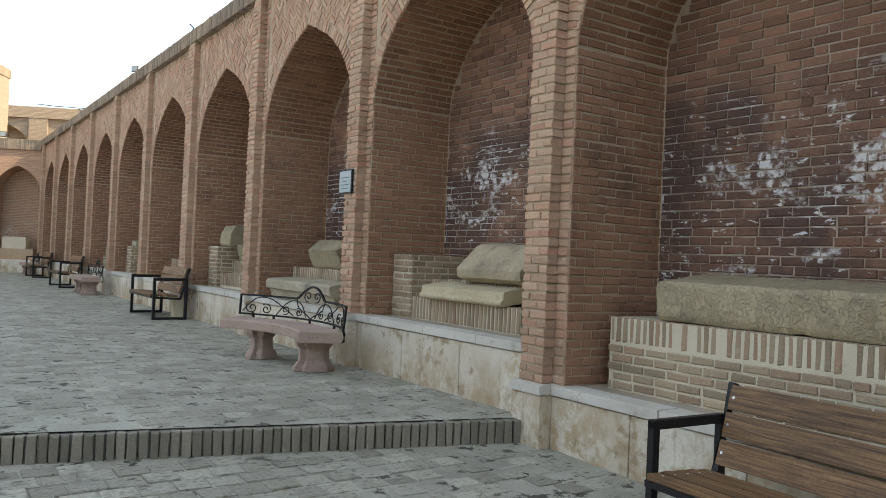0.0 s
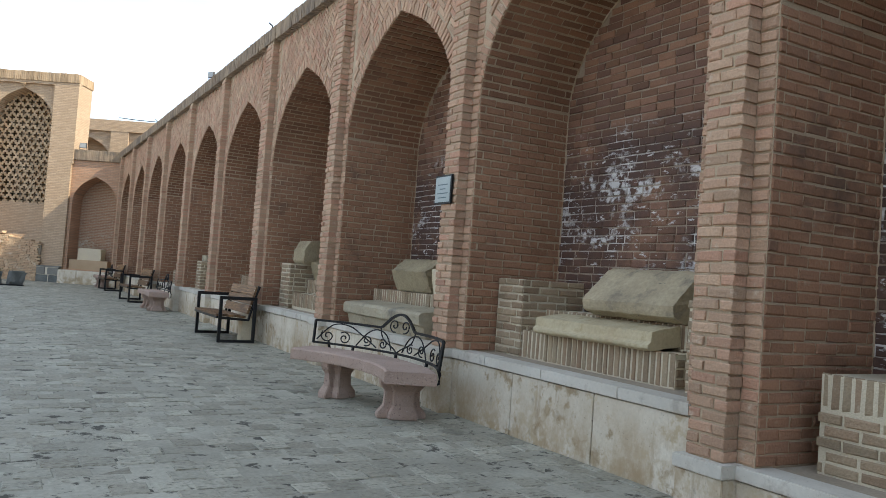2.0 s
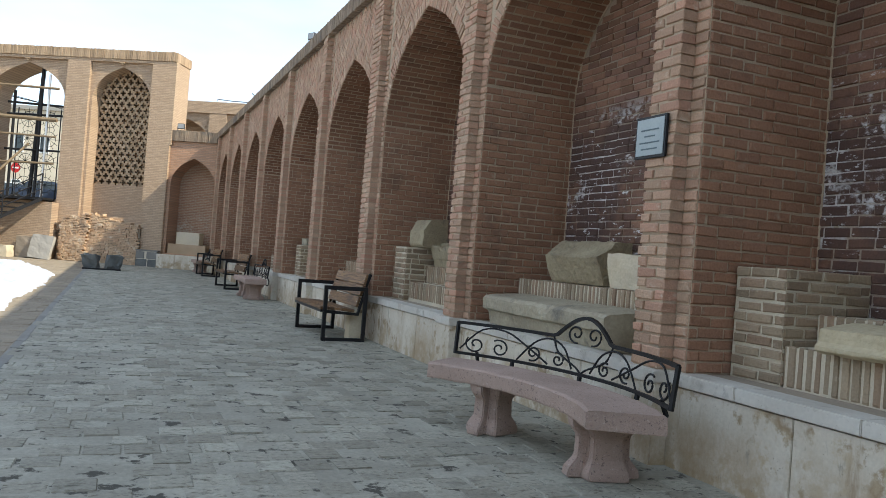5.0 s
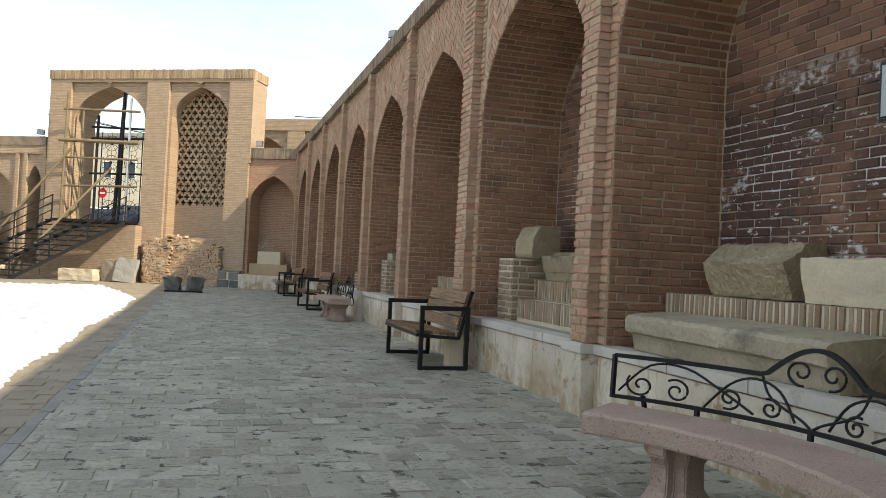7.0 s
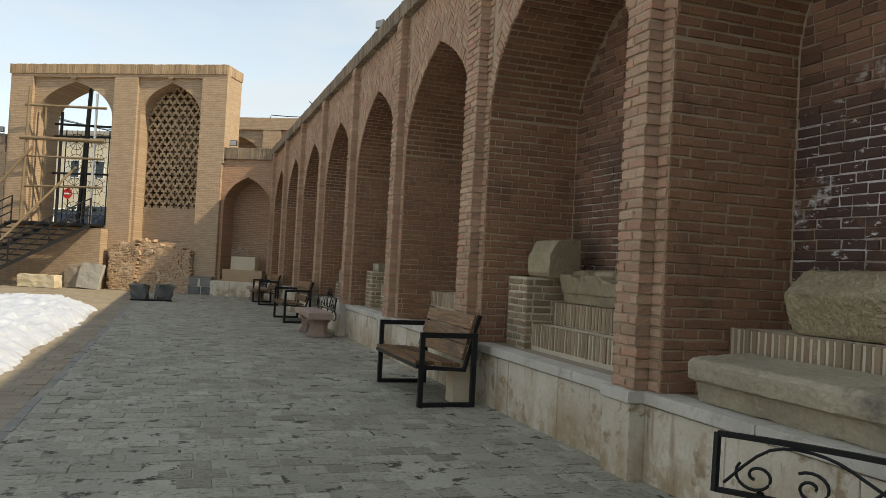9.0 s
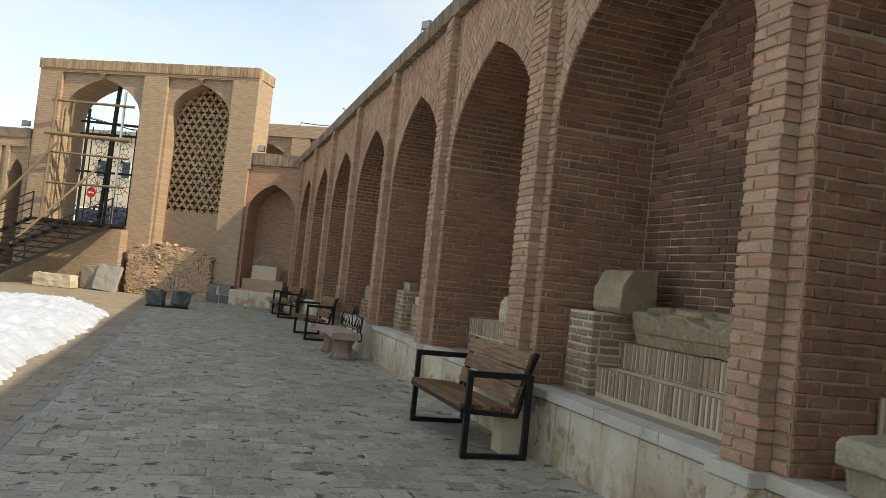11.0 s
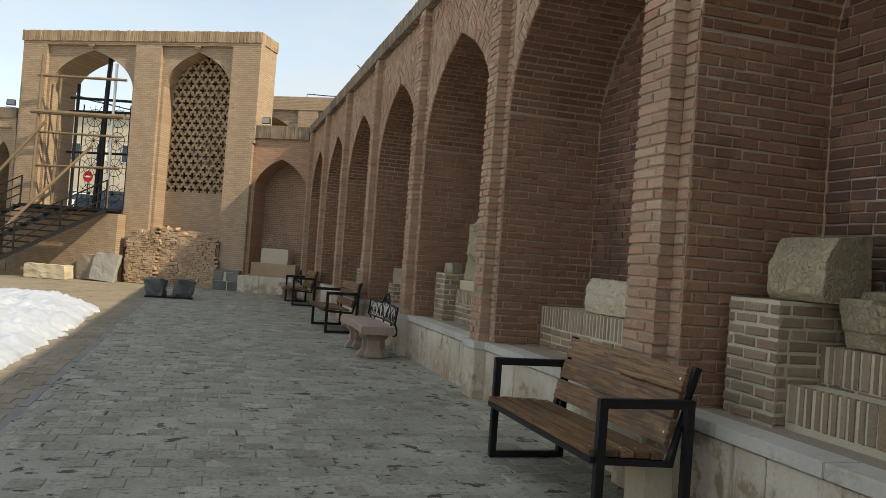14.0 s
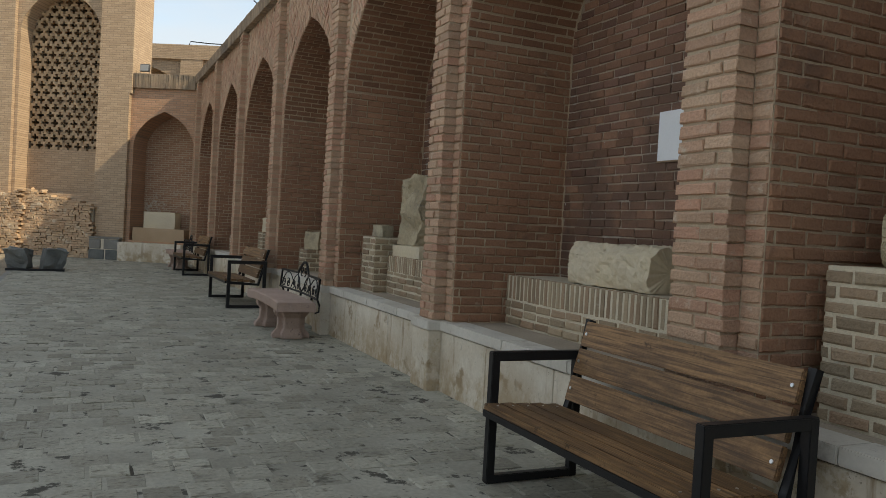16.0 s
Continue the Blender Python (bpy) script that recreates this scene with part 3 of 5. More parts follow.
for i in range(nx):
    for j in range(ny):
        bm.faces.new([grid[i, j], grid[i + 1, j], grid[i + 1, j + 1], grid[i, j + 1]]).smooth = True
me = bpy.data.meshes.new("snow")
bm.to_mesh(me)
bm.free()
me.materials.append(SNOW)
tagged(new("snow", me), "bank of old melting white snow on the courtyard", "snow", kind="stuff")

# ---- arcade ----
wall_objects = {}
for k in range(-1, 10):
    g = Geo()
    a, b = near(k - 1) + 0.28, near(k) + 0.28
    arch_wall(g, UP, a, b, -0.28, BAND, XB - XF, [(centre(k), OPEN, LEDGE - 0.1 if k > 0 else LOW_LEDGE - 0.1, SPRING, RISE)])
    wall_objects[k] = g.obj("wall_arcade_%d" % (k + 2), MORTAR, kind="structure", label="brick arcade bay with a deep pointed-arch niche", category="wall")
back_walls = {}
for k in range(-1, 11):
    g = Geo()
    g.box(XB, XB + 0.5, near(k - 1) + 0.28, near(k) + 0.28, -0.28, BAND - 0.01)
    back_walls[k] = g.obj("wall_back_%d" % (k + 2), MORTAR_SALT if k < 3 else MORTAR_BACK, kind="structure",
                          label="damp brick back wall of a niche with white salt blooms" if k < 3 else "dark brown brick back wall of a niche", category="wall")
g = Geo()
g.box(XF + 0.02, 9.0, near(-2), YE + 1.5, BAND + 0.002, TOP - 0.03)
g.obj("roof_arcade", CEMENT, kind="structure", label="flat mud-plastered roof over the arcade", category="roof")
g = Geo()
g.box(XB + 0.5, 9.0, near(-2), near(-2) + 0.4, -0.28, BAND)
g.obj("wall_end", MORTAR, kind="structure", label="plain brick wall closing the arcade range", category="wall")
# unseen block, added to keep the sun off the paving at the start
g = Geo()
g.box(XF, 9.0, -14.0, near(-2) - 0.002, -0.7, TOP)
g.obj("wall_arcade_south", MORTAR, kind="structure", label="unseen plain block added behind the start of the walk to shade the paving", category="wall")

g = Geo()
g.box(XF, XB, near(9) + 0.281, YE + 1.2, -0.28, BAND - 0.002)
g.obj("wall_arcade_end", MORTAR, kind="structure", label="brick wall closing the last bay at the corner", category="wall")

# brick skins of the niches: side, vault, back, strips and spandrels
for k in range(0, 10):
    low = LOW_LEDGE if k == 0 else LEDGE
    y1, yc = near(k), centre(k)
    side, vault, front = Geo(), Geo(), Geo()
    m = Matrix(((1, 0, 0, XF), (0, 1, 0, y1), (0, 0, 1, 0), (0, 0, 0, 1)))
    parent = wall_objects[k]
    lay_bricks(side, m, XB - XF, low, SPRING, single=(parent, BRICK_SHADED) if k < 5 else None)
    # vault, in rings that follow the arch from the far springing over the crown
    s, u = 0.0, 1.0
    pts = [(yc + OPEN * q, SPRING + arch_z(q, RISE)) for q in [math.cos(math.pi * i / 900) for i in range(555)]]
    run, last, row = 0.062, pts[0], 0
    for p in pts[1:]:
        run += math.dist(p, last)
        last2, last = last, p
        if run >= 0.077:
            run = 0.0
            row += 1
            t = Vector((0, p[0] - last2[0], p[1] - last2[1])).normalized()
            nrm = Vector((0, t.z, -t.y))
            if nrm.z > 0:
                nrm = -nrm
            m = Matrix(((1, -nrm.x, t.x, XF), (0, -nrm.y, t.y, p[0]), (0, -nrm.z, t.z, p[1]), (0, 0, 0, 1)))
            w = -random.uniform(0.0, 0.02) - (0.115 if row % 2 else 0.0)
            while w < XB - XF:
                a, b = max(0.005, w), min(XB - XF - 0.005, w + 0.215)
                if b - a > 0.03:
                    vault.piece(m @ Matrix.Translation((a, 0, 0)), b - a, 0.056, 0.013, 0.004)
                w += 0.232
    # narrow strips beside the pilasters
    for ya, yb in ((y1 + 0.006, y1 + 0.125), (y1 + 0.44, y1 + 0.555)):
        m = Matrix(((0, 1, 0, XF), (1, 0, 0, ya), (0, 0, 1, 0), (0, 0, 0, 1)))
        z = low + 0.01
        while z < BAND - 0.07:
            front.piece(m @ Matrix.Translation((0, 0, z)), yb - ya, 0.061, 0.014, 0.007)
            z += 0.077
    # arch ring
    run = 0.0
    ring = [(yc + OPEN * q, SPRING + arch_z(q, RISE)) for q in [math.cos(math.pi * i / 900) for i in range(901)]]
    for p, q in zip(ring, ring[1:]):
        run += math.dist(p, q)
        if run > 0.068:
            run = 0
            t = Vector((0, q[0] - p[0], q[1] - p[1])).normalized()
            o = Vector((0, t.z, -t.y))
            if o.y * (p[0] - yc) < 0 or (abs(p[0] - yc) < 0.02 and o.z < 0):
                o = -o
            m = Matrix(((t.x, 1, o.x, XF), (t.y, 0, o.y, p[0]), (t.z, 0, o.z, p[1]), (0, 0, 0, 1)))
            front.piece(m, 0.055, 0.16, 0.012, 0.005)
    # spandrels in herringbone

    def clear(y, z):
        q = abs(y - yc) / (OPEN + 0.12)
        return z < BAND - 0.03 and abs(y - yc) < OPEN - 0.02 and (q >= 1 or z > SPRING + 0.155 + arch_z(q, RISE)) and z > SPRING + 0.02
    W = 0.066
    e, f = Vector((0, 0.7071, 0.7071)), Vector((0, -0.7071, 0.7071))
    org = Vector((XF, yc, SPRING))
    for i in range(-40, 60):
        for j in range(-40, 60):
            t = (i - j) % 6
            if t not in (0, 5):
                continue
            lw, lh = (3, 1) if t == 0 else (1, 3)
            c = org + e * (i * W) + f * (j * W)
            ends = [c + e * (W * u) + f * (W * v) for u in (0, lw) for v in (0, lh)]
            mid = c + e * (W * lw / 2) + f * (W * lh / 2)
            if not clear(mid.y, mid.z) or sum(clear(p.y, p.z) for p in ends) < 2:
                continue
            m = Matrix(((0, 1, 0, c.x), (e.y, 0, f.y, c.y), (e.z, 0, f.z, c.z), (0, 0, 0, 1)))
            front.piece(m, lw * W - 0.012, lh * W - 0.012, 0.012, 0.005)
    side.obj("side_brickwork", BRICK_SHADED, parent, kind="stuff")
    vault.obj("vault_brickwork", BRICK_VAULT_SHADED, parent, kind="stuff")
    bead = Geo()
    bead.tube([(XB - 0.008, y1 - 0.008, low + (SPRING - low) * i / 24 + 0.0) for i in range(24)] + [(XB - 0.008, yc + (OPEN - 0.008) * q, SPRING - 0.006 + arch_z(q, RISE)) for q in [math.cos(math.pi * i / 60) for i in range(61)]], 0.011, 6)
    bead.obj("mortar_bead", MORTAR, parent)
    front.obj("front_brickwork", BRICK, parent, kind="stuff")
    backs = Geo()
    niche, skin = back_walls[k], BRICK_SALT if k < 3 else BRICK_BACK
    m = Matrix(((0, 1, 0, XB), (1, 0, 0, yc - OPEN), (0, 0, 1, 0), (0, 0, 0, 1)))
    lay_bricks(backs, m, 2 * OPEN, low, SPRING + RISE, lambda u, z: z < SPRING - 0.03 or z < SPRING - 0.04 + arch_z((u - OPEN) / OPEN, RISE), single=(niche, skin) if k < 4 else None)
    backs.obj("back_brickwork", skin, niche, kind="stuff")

# parapet band of upright bricks and the pilasters
band = Geo()
y = near(-1)
while y < YE:
    w = random.uniform(0.055, 0.062)
    band.piece(Matrix(((0, 1, 0, XF - 0.02), (1, 0, 0, y), (0, 0, 1, BAND - 0.005 + random.uniform(-0.006, 0.006)), (0, 0, 0, 1))), w, 0.265, 0.12, 0.007)
    y += w + 0.012
g = Geo()
g.box(XF - 0.10, XF + 0.3, near(-2), YE + 1.2, BAND, TOP - 0.02)
par = g.obj("parapet", CEMENT, kind="structure", label="low parapet with a band of upright weathered bricks", category="parapet")
band.obj("band_brickwork", COPING, par, kind="stuff")

FACE = Matrix(((0, 1, 0, 0), (1, 0, 0, 0), (0, 0, 1, 0), (0, 0, 0, 1)))
pilasters = {}
for k in range(0, 10):
    low = LOW_LEDGE if k == 0 else LEDGE
    ya, yb = near(k) + 0.13, near(k) + (0.52 if k == 3 else 0.43)
    g = Geo()
    g.box(XP + 0.014, XF + 0.01, ya + 0.012, yb - 0.012, low - 0.2, BAND + 0.005)
    pilasters[k] = g.obj("pilaster_%d" % (k + 1), MORTAR, kind="structure", label="brick pilaster between two arches", category="pilaster")
    if k > 3:
        g = Geo()
        z, row = low + 0.01, 0
        while z < BAND - 0.05:
            cut = 0.19 if row % 2 else 0.095
            for a, b in ((ya, ya + cut), (ya + cut + 0.014, yb)):
                g.piece(Matrix.Translation((XF - 0.005, a, z)) @ FACE, b - a, 0.061, XF - XP - 0.005, 0.006)
            z += 0.077
            row += 1
        g.obj("brickwork", BRICK, pilasters[k], kind="stuff")


# white stone plinth: bay panels, corner blocks and caps
def plinth(k):
    low, foot = (LOW_LEDGE, LOW - 0.25) if k == 0 else (LEDGE, 0.0)
    ya, yb = near(k - 1) + 0.47, near(k) + 0.09
    foot -= 0.06
    g = Geo()
    g.box(XF - 0.02, XF + 0.3, ya - 0.1, yb + 0.1, foot, low - 0.09)
    base = g.obj("plinth_%d" % (k + 1), CEMENT, kind="structure", label="stained white travertine plinth under the niche", category="plinth")
    cuts = [0.0, 0.31, 0.66, 1.0] if k % 2 else [0.0, 0.4, 0.72, 1.0]
    for a, b in zip(cuts, cuts[1:]):
        g = Geo()
        g.box(XF - 0.05 + random.uniform(-0.003, 0.003), XF, ya + (yb - ya) * a + 0.003, ya + (yb - ya) * b - 0.003, foot, low - 0.096)
        g.obj("panel", MARBLE, base, bevel=0.004)
    cuts = [0.0, 0.22, 0.52, 0.8, 1.0] if k % 2 else [0.0, 0.34, 0.63, 1.0]
    for a, b in zip(cuts, cuts[1:]):
        g = Geo()
        g.box(XF - 0.075, XF + 0.16, ya + (yb - ya) * a + 0.002, ya + (yb - ya) * b - 0.002, low - 0.085, low + random.uniform(-0.002, 0.002))
        g.obj("cap", MARBLE_CAP, base, bevel=0.006)
    g = Geo()
    g.box(XF + 0.155, XB, ya - 0.21, yb - 0.1, low - 0.12, low - 0.006)
    g.obj("ledge_top", CEMENT, base)
    ya, yb = near(k) + 0.09, near(k) + 0.47
    g = Geo()
    cap_z = low if k else LOW_LEDGE
    f2 = (LOW - 0.1 if k == 0 else ground_z(ya)) - 0.06
    g.box(XP - 0.045, XF + 0.02, ya, yb, f2, cap_z - 0.085)
    g.obj("corner_block", MARBLE, base, bevel=0.006)
    g = Geo()
    g.box(XP - 0.065, XF + 0.03, ya - 0.012, yb + 0.012, cap_z - 0.084, cap_z + 0.002)
    g.obj("corner_cap", MARBLE_CAP, base, bevel=0.007)


for k in range(0, 10):
    plinth(k)

# ---- end range, in its own frame: x runs along the face to the corner at 0, y into the wall ----
def at_end(ob):
    ob.matrix_world = END
    return ob


TT = 8.72
FLAT = Matrix.Identity(4)
RIGHT = -1.95                               # the tower's edge beside the corner wall
g = Geo()
arch_wall(g, FLAT, -11.2, -6.2, -0.3, TT, 1.4, [(-8.41, 1.68, 2.45, 6.70, 1.40)], 36)
tower = at_end(g.obj("wall_gate_tower", FAR_BRICK, kind="structure", label="tall sunlit brick gate block with two pointed arches", category="wall"))
g = Geo()
arch_wall(g, FLAT, -6.2, -2.7, -0.3, TT, 2.2, [(-4.25, 1.26, 1.9, 6.78, 1.30)], 36)
g.obj("screen_bay", FAR_BRICK, tower)
g = Geo()
g.box(-6.2, -2.7, 2.2, 2.4, -0.3, TT)
g.obj("rear_wall", FAR_BRICK, tower)
g = Geo()
g.box(-2.7, RIGHT, 0.0, 1.15, -0.3, TT)
g.obj("return_wall", FAR_BRICK, tower)
g = Geo()
g.box(RIGHT, RIGHT + 0.02, 0.22, 1.17, -0.3, TT - 0.02)
g.obj("side_face", FAR_BRICK_D, tower)
g = Geo()
g.box(RIGHT, RIGHT + 0.06, -0.14, 0.14, 5.0, TT - 0.01)
g.obj("corner_strip", FAR_BRICK_D, tower)
g = Geo()
for a, b in ((-11.2, -10.2), (-6.62, -5.62), (-2.92, RIGHT)):
    g.box(a, b, -0.14, 0, 1.2 if -9 < a < -3.2 else -0.2, 8.26)
g.box(-11.2, RIGHT, -0.14, 0, 8.26, TT)
g.obj("frame_strip", FAR_BRICK, tower, label="raised brick frame round the arches")
g = Geo()
x = -11.26
while x < RIGHT + 0.05:
    g.piece(Matrix(((1, 0, 0, x), (0, 1, 0, -0.05), (0, 0, 1, TT - 0.34 + random.uniform(-0.012, 0.012)), (0, 0, 0, 1))), 0.073, 0.38, 0.13, 0.008)
    x += 0.08
y = -0.16
while y < 1.15:
    g.piece(Matrix(((0, -1, 0, RIGHT + 0.03), (1, 0, 0, y), (0, 0, 1, TT - 0.34), (0, 0, 0, 1))), 0.073, 0.38, 0.03, 0.006)
    y += 0.08
g.obj("band_brickwork", BRICK_PALE, tower, kind="stuff")
g = Geo()
for cx in (-8.41, -4.25):
    g.box(cx - 0.05, cx + 0.05, -0.17, -0.02, 8.14, 8.26)
    g.box(cx - 0.10, cx + 0.10, -0.19, -0.02, 8.20, 8.26)
g.obj("keystone", BRICK_PALE, tower, label="small pale keystone block at the crown", bevel=0.01)
g = Geo()
g.box(-5.5, -3.0, 2.16, 2.19, 1.91, 6.8)
g.obj("niche_back", FAR_BRICK, tower)
# pierced brick screen
U = 0.078
cols, rows_n = 32, 63
holes = set()
for j in range(-1, rows_n // 3 + 1):
    for i in range(-1, cols // 4 + 2):
        hx, hz = 4 * i + 2 * (j % 2), 3 * j + 1
        holes |= {(hx, hz), (hx + 1, hz), (hx - 1, hz), (hx, hz + 1), (hx, hz - 1)}
g = Geo()
x0, z0 = -4.25 - cols * U / 2, 3.26
for i in range(-2, cols + 2):
    for j in range(rows_n):
        if (i, j) in holes and 0 <= i < cols:
            continue
        xa, za = x0 + i * U, z0 + j * U
        if za > 6.78 + arch_z((xa + U / 2 + 4.25) / 1.26, 1.30) + 0.1:
            continue
        yf, yb = 0.60 + random.uniform(-0.006, 0.006), 0.71
        vs = [(xa, yf, za), (xa + U, yf, za), (xa + U, yf, za + U), (xa, yf, za + U), (xa, yb, za), (xa + U, yb, za), (xa + U, yb, za + U), (xa, yb, za + U)]
        fs = [(0, 1, 2, 3)]
        for (di, dj), q in {(-1, 0): (4, 0, 3, 7), (1, 0): (1, 5, 6, 2), (0, -1): (4, 5, 1, 0), (0, 1): (3, 2, 6, 7)}.items():
            if (i + di, j + dj) in holes:
                fs.append(q)
        g.add(vs, fs)
g.obj("pierced_screen", BRICK_PALE, tower, label="pierced brick screen with cross-shaped holes")
g = Geo()
g.box(-5.5, -3.0, 0.585, 1.28, 1.8, 3.26)
g.obj("screen_base", FAR_BRICK, tower)
# eroded core below: ragged courses of worn bricks round a rubble heart
def core_top(x):
    return 1.82 + 0.16 * math.exp(-((x + 4.95) / 0.42) ** 2) - 0.20 * max(0.0, x + 4.0) + 0.05 * noise.noise((x * 3, 1, 0))


def core_front(x, z):
    bulge = 0.30 if x < -5.12 else 0.17
    return -0.16 - bulge - 0.07 * noise.noise((x * 1.3, z * 1.3, 0)) - 0.03 * noise.noise((x * 3, z * 3, 2))


g = Geo()
heart = Geo()
x = -6.15
while x < -2.95:
    heart.box(x, x + 0.11, -0.22, 0.0, -0.3, core_top(x) - 0.07)
    x += 0.11
z = 0.0
while z < 2.35:
    x = -6.18 + random.uniform(-0.05, 0.03)
    while x < -2.95:
        w = random.choice((0.2, 0.2, 0.19, 0.1, 0.13))
        if z < core_top(x + w / 2) - 0.05:
            d = random.uniform(-0.009, 0.009)
            tilt = Matrix.Rotation(random.uniform(-0.04, 0.04), 4, "Z") @ Matrix.Rotation(random.uniform(-0.025, 0.025), 4, "Y")
            g.piece(Matrix.Translation((x, 0.02, z + random.uniform(-0.006, 0.006))) @ tilt, w - 0.006, 0.062 + random.uniform(-0.003, 0.005), -core_front(x, z) + d, 0.007)
        x += w
    z += 0.068
for i in range(7):
    q = random.uniform(-5.4, -4.5)
    m = Matrix.Translation((q, -random.uniform(0.02, 0.26), core_top(q) - 0.03)) @ Euler((random.uniform(-0.5, 0.5), random.uniform(-0.4, 0.4), random.uniform(0, 3))).to_matrix().to_4x4()
    g.piece(m, 0.2, 0.06, 0.11, 0.012)
heart.obj("core_heart", EARTH, tower)
ERODED = material("eroded_brick", (0.50, 0.36, 0.235), 0.95, 2.0, 0.28, (0.43, 0.30, 0.195), 1.0, 40, per_piece=0.14, tint=(0.44, 0.29, 0.185))
overlay(ERODED, (0.58, 0.48, 0.36), 3.0, 0.55, 0.68)
g.obj("eroded_masonry", ERODED, tower, "crumbling eroded brick core at the foot", kind="stuff")

# corner wall with its niche
g = Geo()
arch_wall(g, FLAT, -1.945, 0.3, -0.3, 5.2, 0.9, [(-0.90, 0.93, 0.6, 3.45, 1.06)])
g.box(-1.94, 0.3, 0.9, 1.2, -0.3, 5.2)
corner = at_end(g.obj("wall_corner", FAR_CORNER, kind="structure", label="brick corner wall with a pointed-arch niche", category="wall"))
g = Geo()
g.box(-1.85, 0.05, 0.88, 0.897, 0.6, 4.6)
g.obj("niche_back", FAR_RED, corner, label="reddish crumbling brick niche back")
g = Geo()
g.box(-1.93, 0.1, -0.05, 0.9, 5.2, 5.58)
cop = at_end(g.obj("parapet_corner", CEMENT, kind="structure", label="parapet of upright bricks on the corner wall", category="parapet"))
g = Geo()
x = -1.95
while x < -0.02:
    g.piece(Matrix(((1, 0, 0, x), (0, 1, 0, -0.05), (0, 0, 1, 5.18), (0, 0, 0, 1))), 0.07, 0.43, 0.05, 0.006)
    x += 0.077
g.obj("band_brickwork", COPING, cop, kind="stuff")
g = Geo()
g.box(-1.94, -0.02, -0.5, 0.02, -0.3, 0.55)
pl = at_end(g.obj("plinth_corner", MARBLE, kind="structure", label="white stone ledge under the corner niche", category="plinth", bevel=0.01))

# long wing beyond the gate
g = Geo()
opens = [(-14.7, 1.78, 0.5, 3.55, 1.25), (-11.85, 0.33, 0.5, 3.9, 0.8)] + [(-18.9 - 4.2 * i, 1.78, 0.5, 3.55, 1.25) for i in range(5)]
arch_wall(g, FLAT, -40.0, -11.2, -0.3, 5.55, 1.1, opens)
g.box(-40, -11.2, 1.1, 1.5, -0.3, 5.55)
wing = at_end(g.obj("wall_wing", FAR_BRICK, kind="structure", label="sunlit brick wing with pointed-arch niches", category="wall"))
g = Geo()
for a in (-17.1, -12.75, -12.35, -11.42, -21.0, -21.4, -25.2, -25.6):
    g.box(a, a + 0.16, -0.1, 0, -0.2, 5.2)
g.box(-40, -11.3, -0.1, 0, 5.2, 5.55)
g.obj("frame_strip", FAR_BRICK, wing)
g = Geo()
g.box(-40, -11.3, -0.14, 1.1, 5.55, 5.93)
at_end(g.obj("parapet_wing", COPING, kind="structure", label="parapet of upright bricks along the wing", category="parapet"))
g = Geo()
g.box(-40, -13.0, -0.6, 0.02, -0.3, 0.48)
at_end(g.obj("plinth_wing", MARBLE, kind="structure", label="pale stone ledge along the wing", category="plinth"))
# closing ranges behind and to the left of the courtyard
g = Geo()
g.box(-31.6, -31, -14, 58, -0.3, 5.6)
g.obj("wall_west", FAR_BRICK_D, kind="structure", label="brick range closing the courtyard", category="wall")
g = Geo()
g.box(-31, 9, -14.6, -14, -0.3, 5.6)
g.obj("wall_south", FAR_BRICK, kind="structure", label="brick range closing the courtyard", category="wall")

# upper range behind the corner
g = Geo()
m = Matrix.Translation((0, 9.0, 0))
arch_wall(g, m, -9.0, 16.0, -0.3, 8.0, 0.8, [(-5.55, 1.2, 4.0, 6.45, 1.1), (-2.05, 1.2, 4.0, 6.45, 1.1), (1.45, 1.2, 4.0, 6.45, 1.1)])
g.box(-9.0, 16, 9.8, 10.2, -0.3, 8.0)
upper = at_end(g.obj("wall_upper_range", FAR_BRICK, kind="structure", label="higher sunlit brick range behind the corner", category="wall"))
g = Geo()
for a in (-7.8, -4.3, -0.8, 2.7):
    g.box(a, a + 0.95, 8.86, 9.0, 3.0, 7.9)
g.box(-9.0, 16, 8.84, 9.0, 7.9, 8.5)
g.obj("frame_strip", FAR_BRICK, upper)
sb2 = thing("roof_cable", "thin bent cable on the upper roof edge", "cable", END @ pose(-3.6, 8.95, 8.5))
g = Geo()
g.tube([(-0.4, 0, 0.0), (-0.35, 0, 0.16), (0.5, 0, 0.10), (2.4, 0, 0.06)], 0.022, 6)
g.obj("cable", STEEL, sb2)

# street behind the gate
g = Geo()
g.box(-60, -6.25, 1.42, 90, -0.29, 2.45)
at_end(g.obj("road", CONCRETE, kind="structure", label="grey street at the level of the gate", category="road"))


def far_house(x0, x1, y, z0, z1, cols_n, rows_n2, mat, label):
    h = thing("house", label, "building", END @ pose((x0 + x1) / 2, y, z0))
    w = (x1 - x0) / 2
    gg = Geo()
    gg.box(-w, w, 0, 6, 0, z1 - z0)
    gg.obj("wall", mat, h)
    gg = Geo()
    gg.box(-w - 0.2, w + 0.2, -0.25, 6, z1 - z0, z1 - z0 + 0.3)
    gg.obj("roof", CONCRETE, h)
    for i in range(cols_n):
        for j in range(rows_n2):
            cx = -w + 2 * w * (i + 0.5) / cols_n
            cz = 1.0 + (z1 - z0 - 0.8) * j / rows_n2
            gg = Geo()
            gg.box(cx - 0.42, cx + 0.42, -0.05, 0.02, cz, cz + 1.4)
            win = gg.obj("window", WHITE, h)
            gg = Geo()
            gg.box(cx - 0.34, cx + 0.34, -0.06, -0.052, cz + 0.08, cz + 1.32)
            gg.obj("pane", GLASS_DARK, win)
    return h


far_house(-33.0, -18.0, 27, 2.45, 10.4, 7, 2, PLASTER, "cream plastered two-storey house across the street")

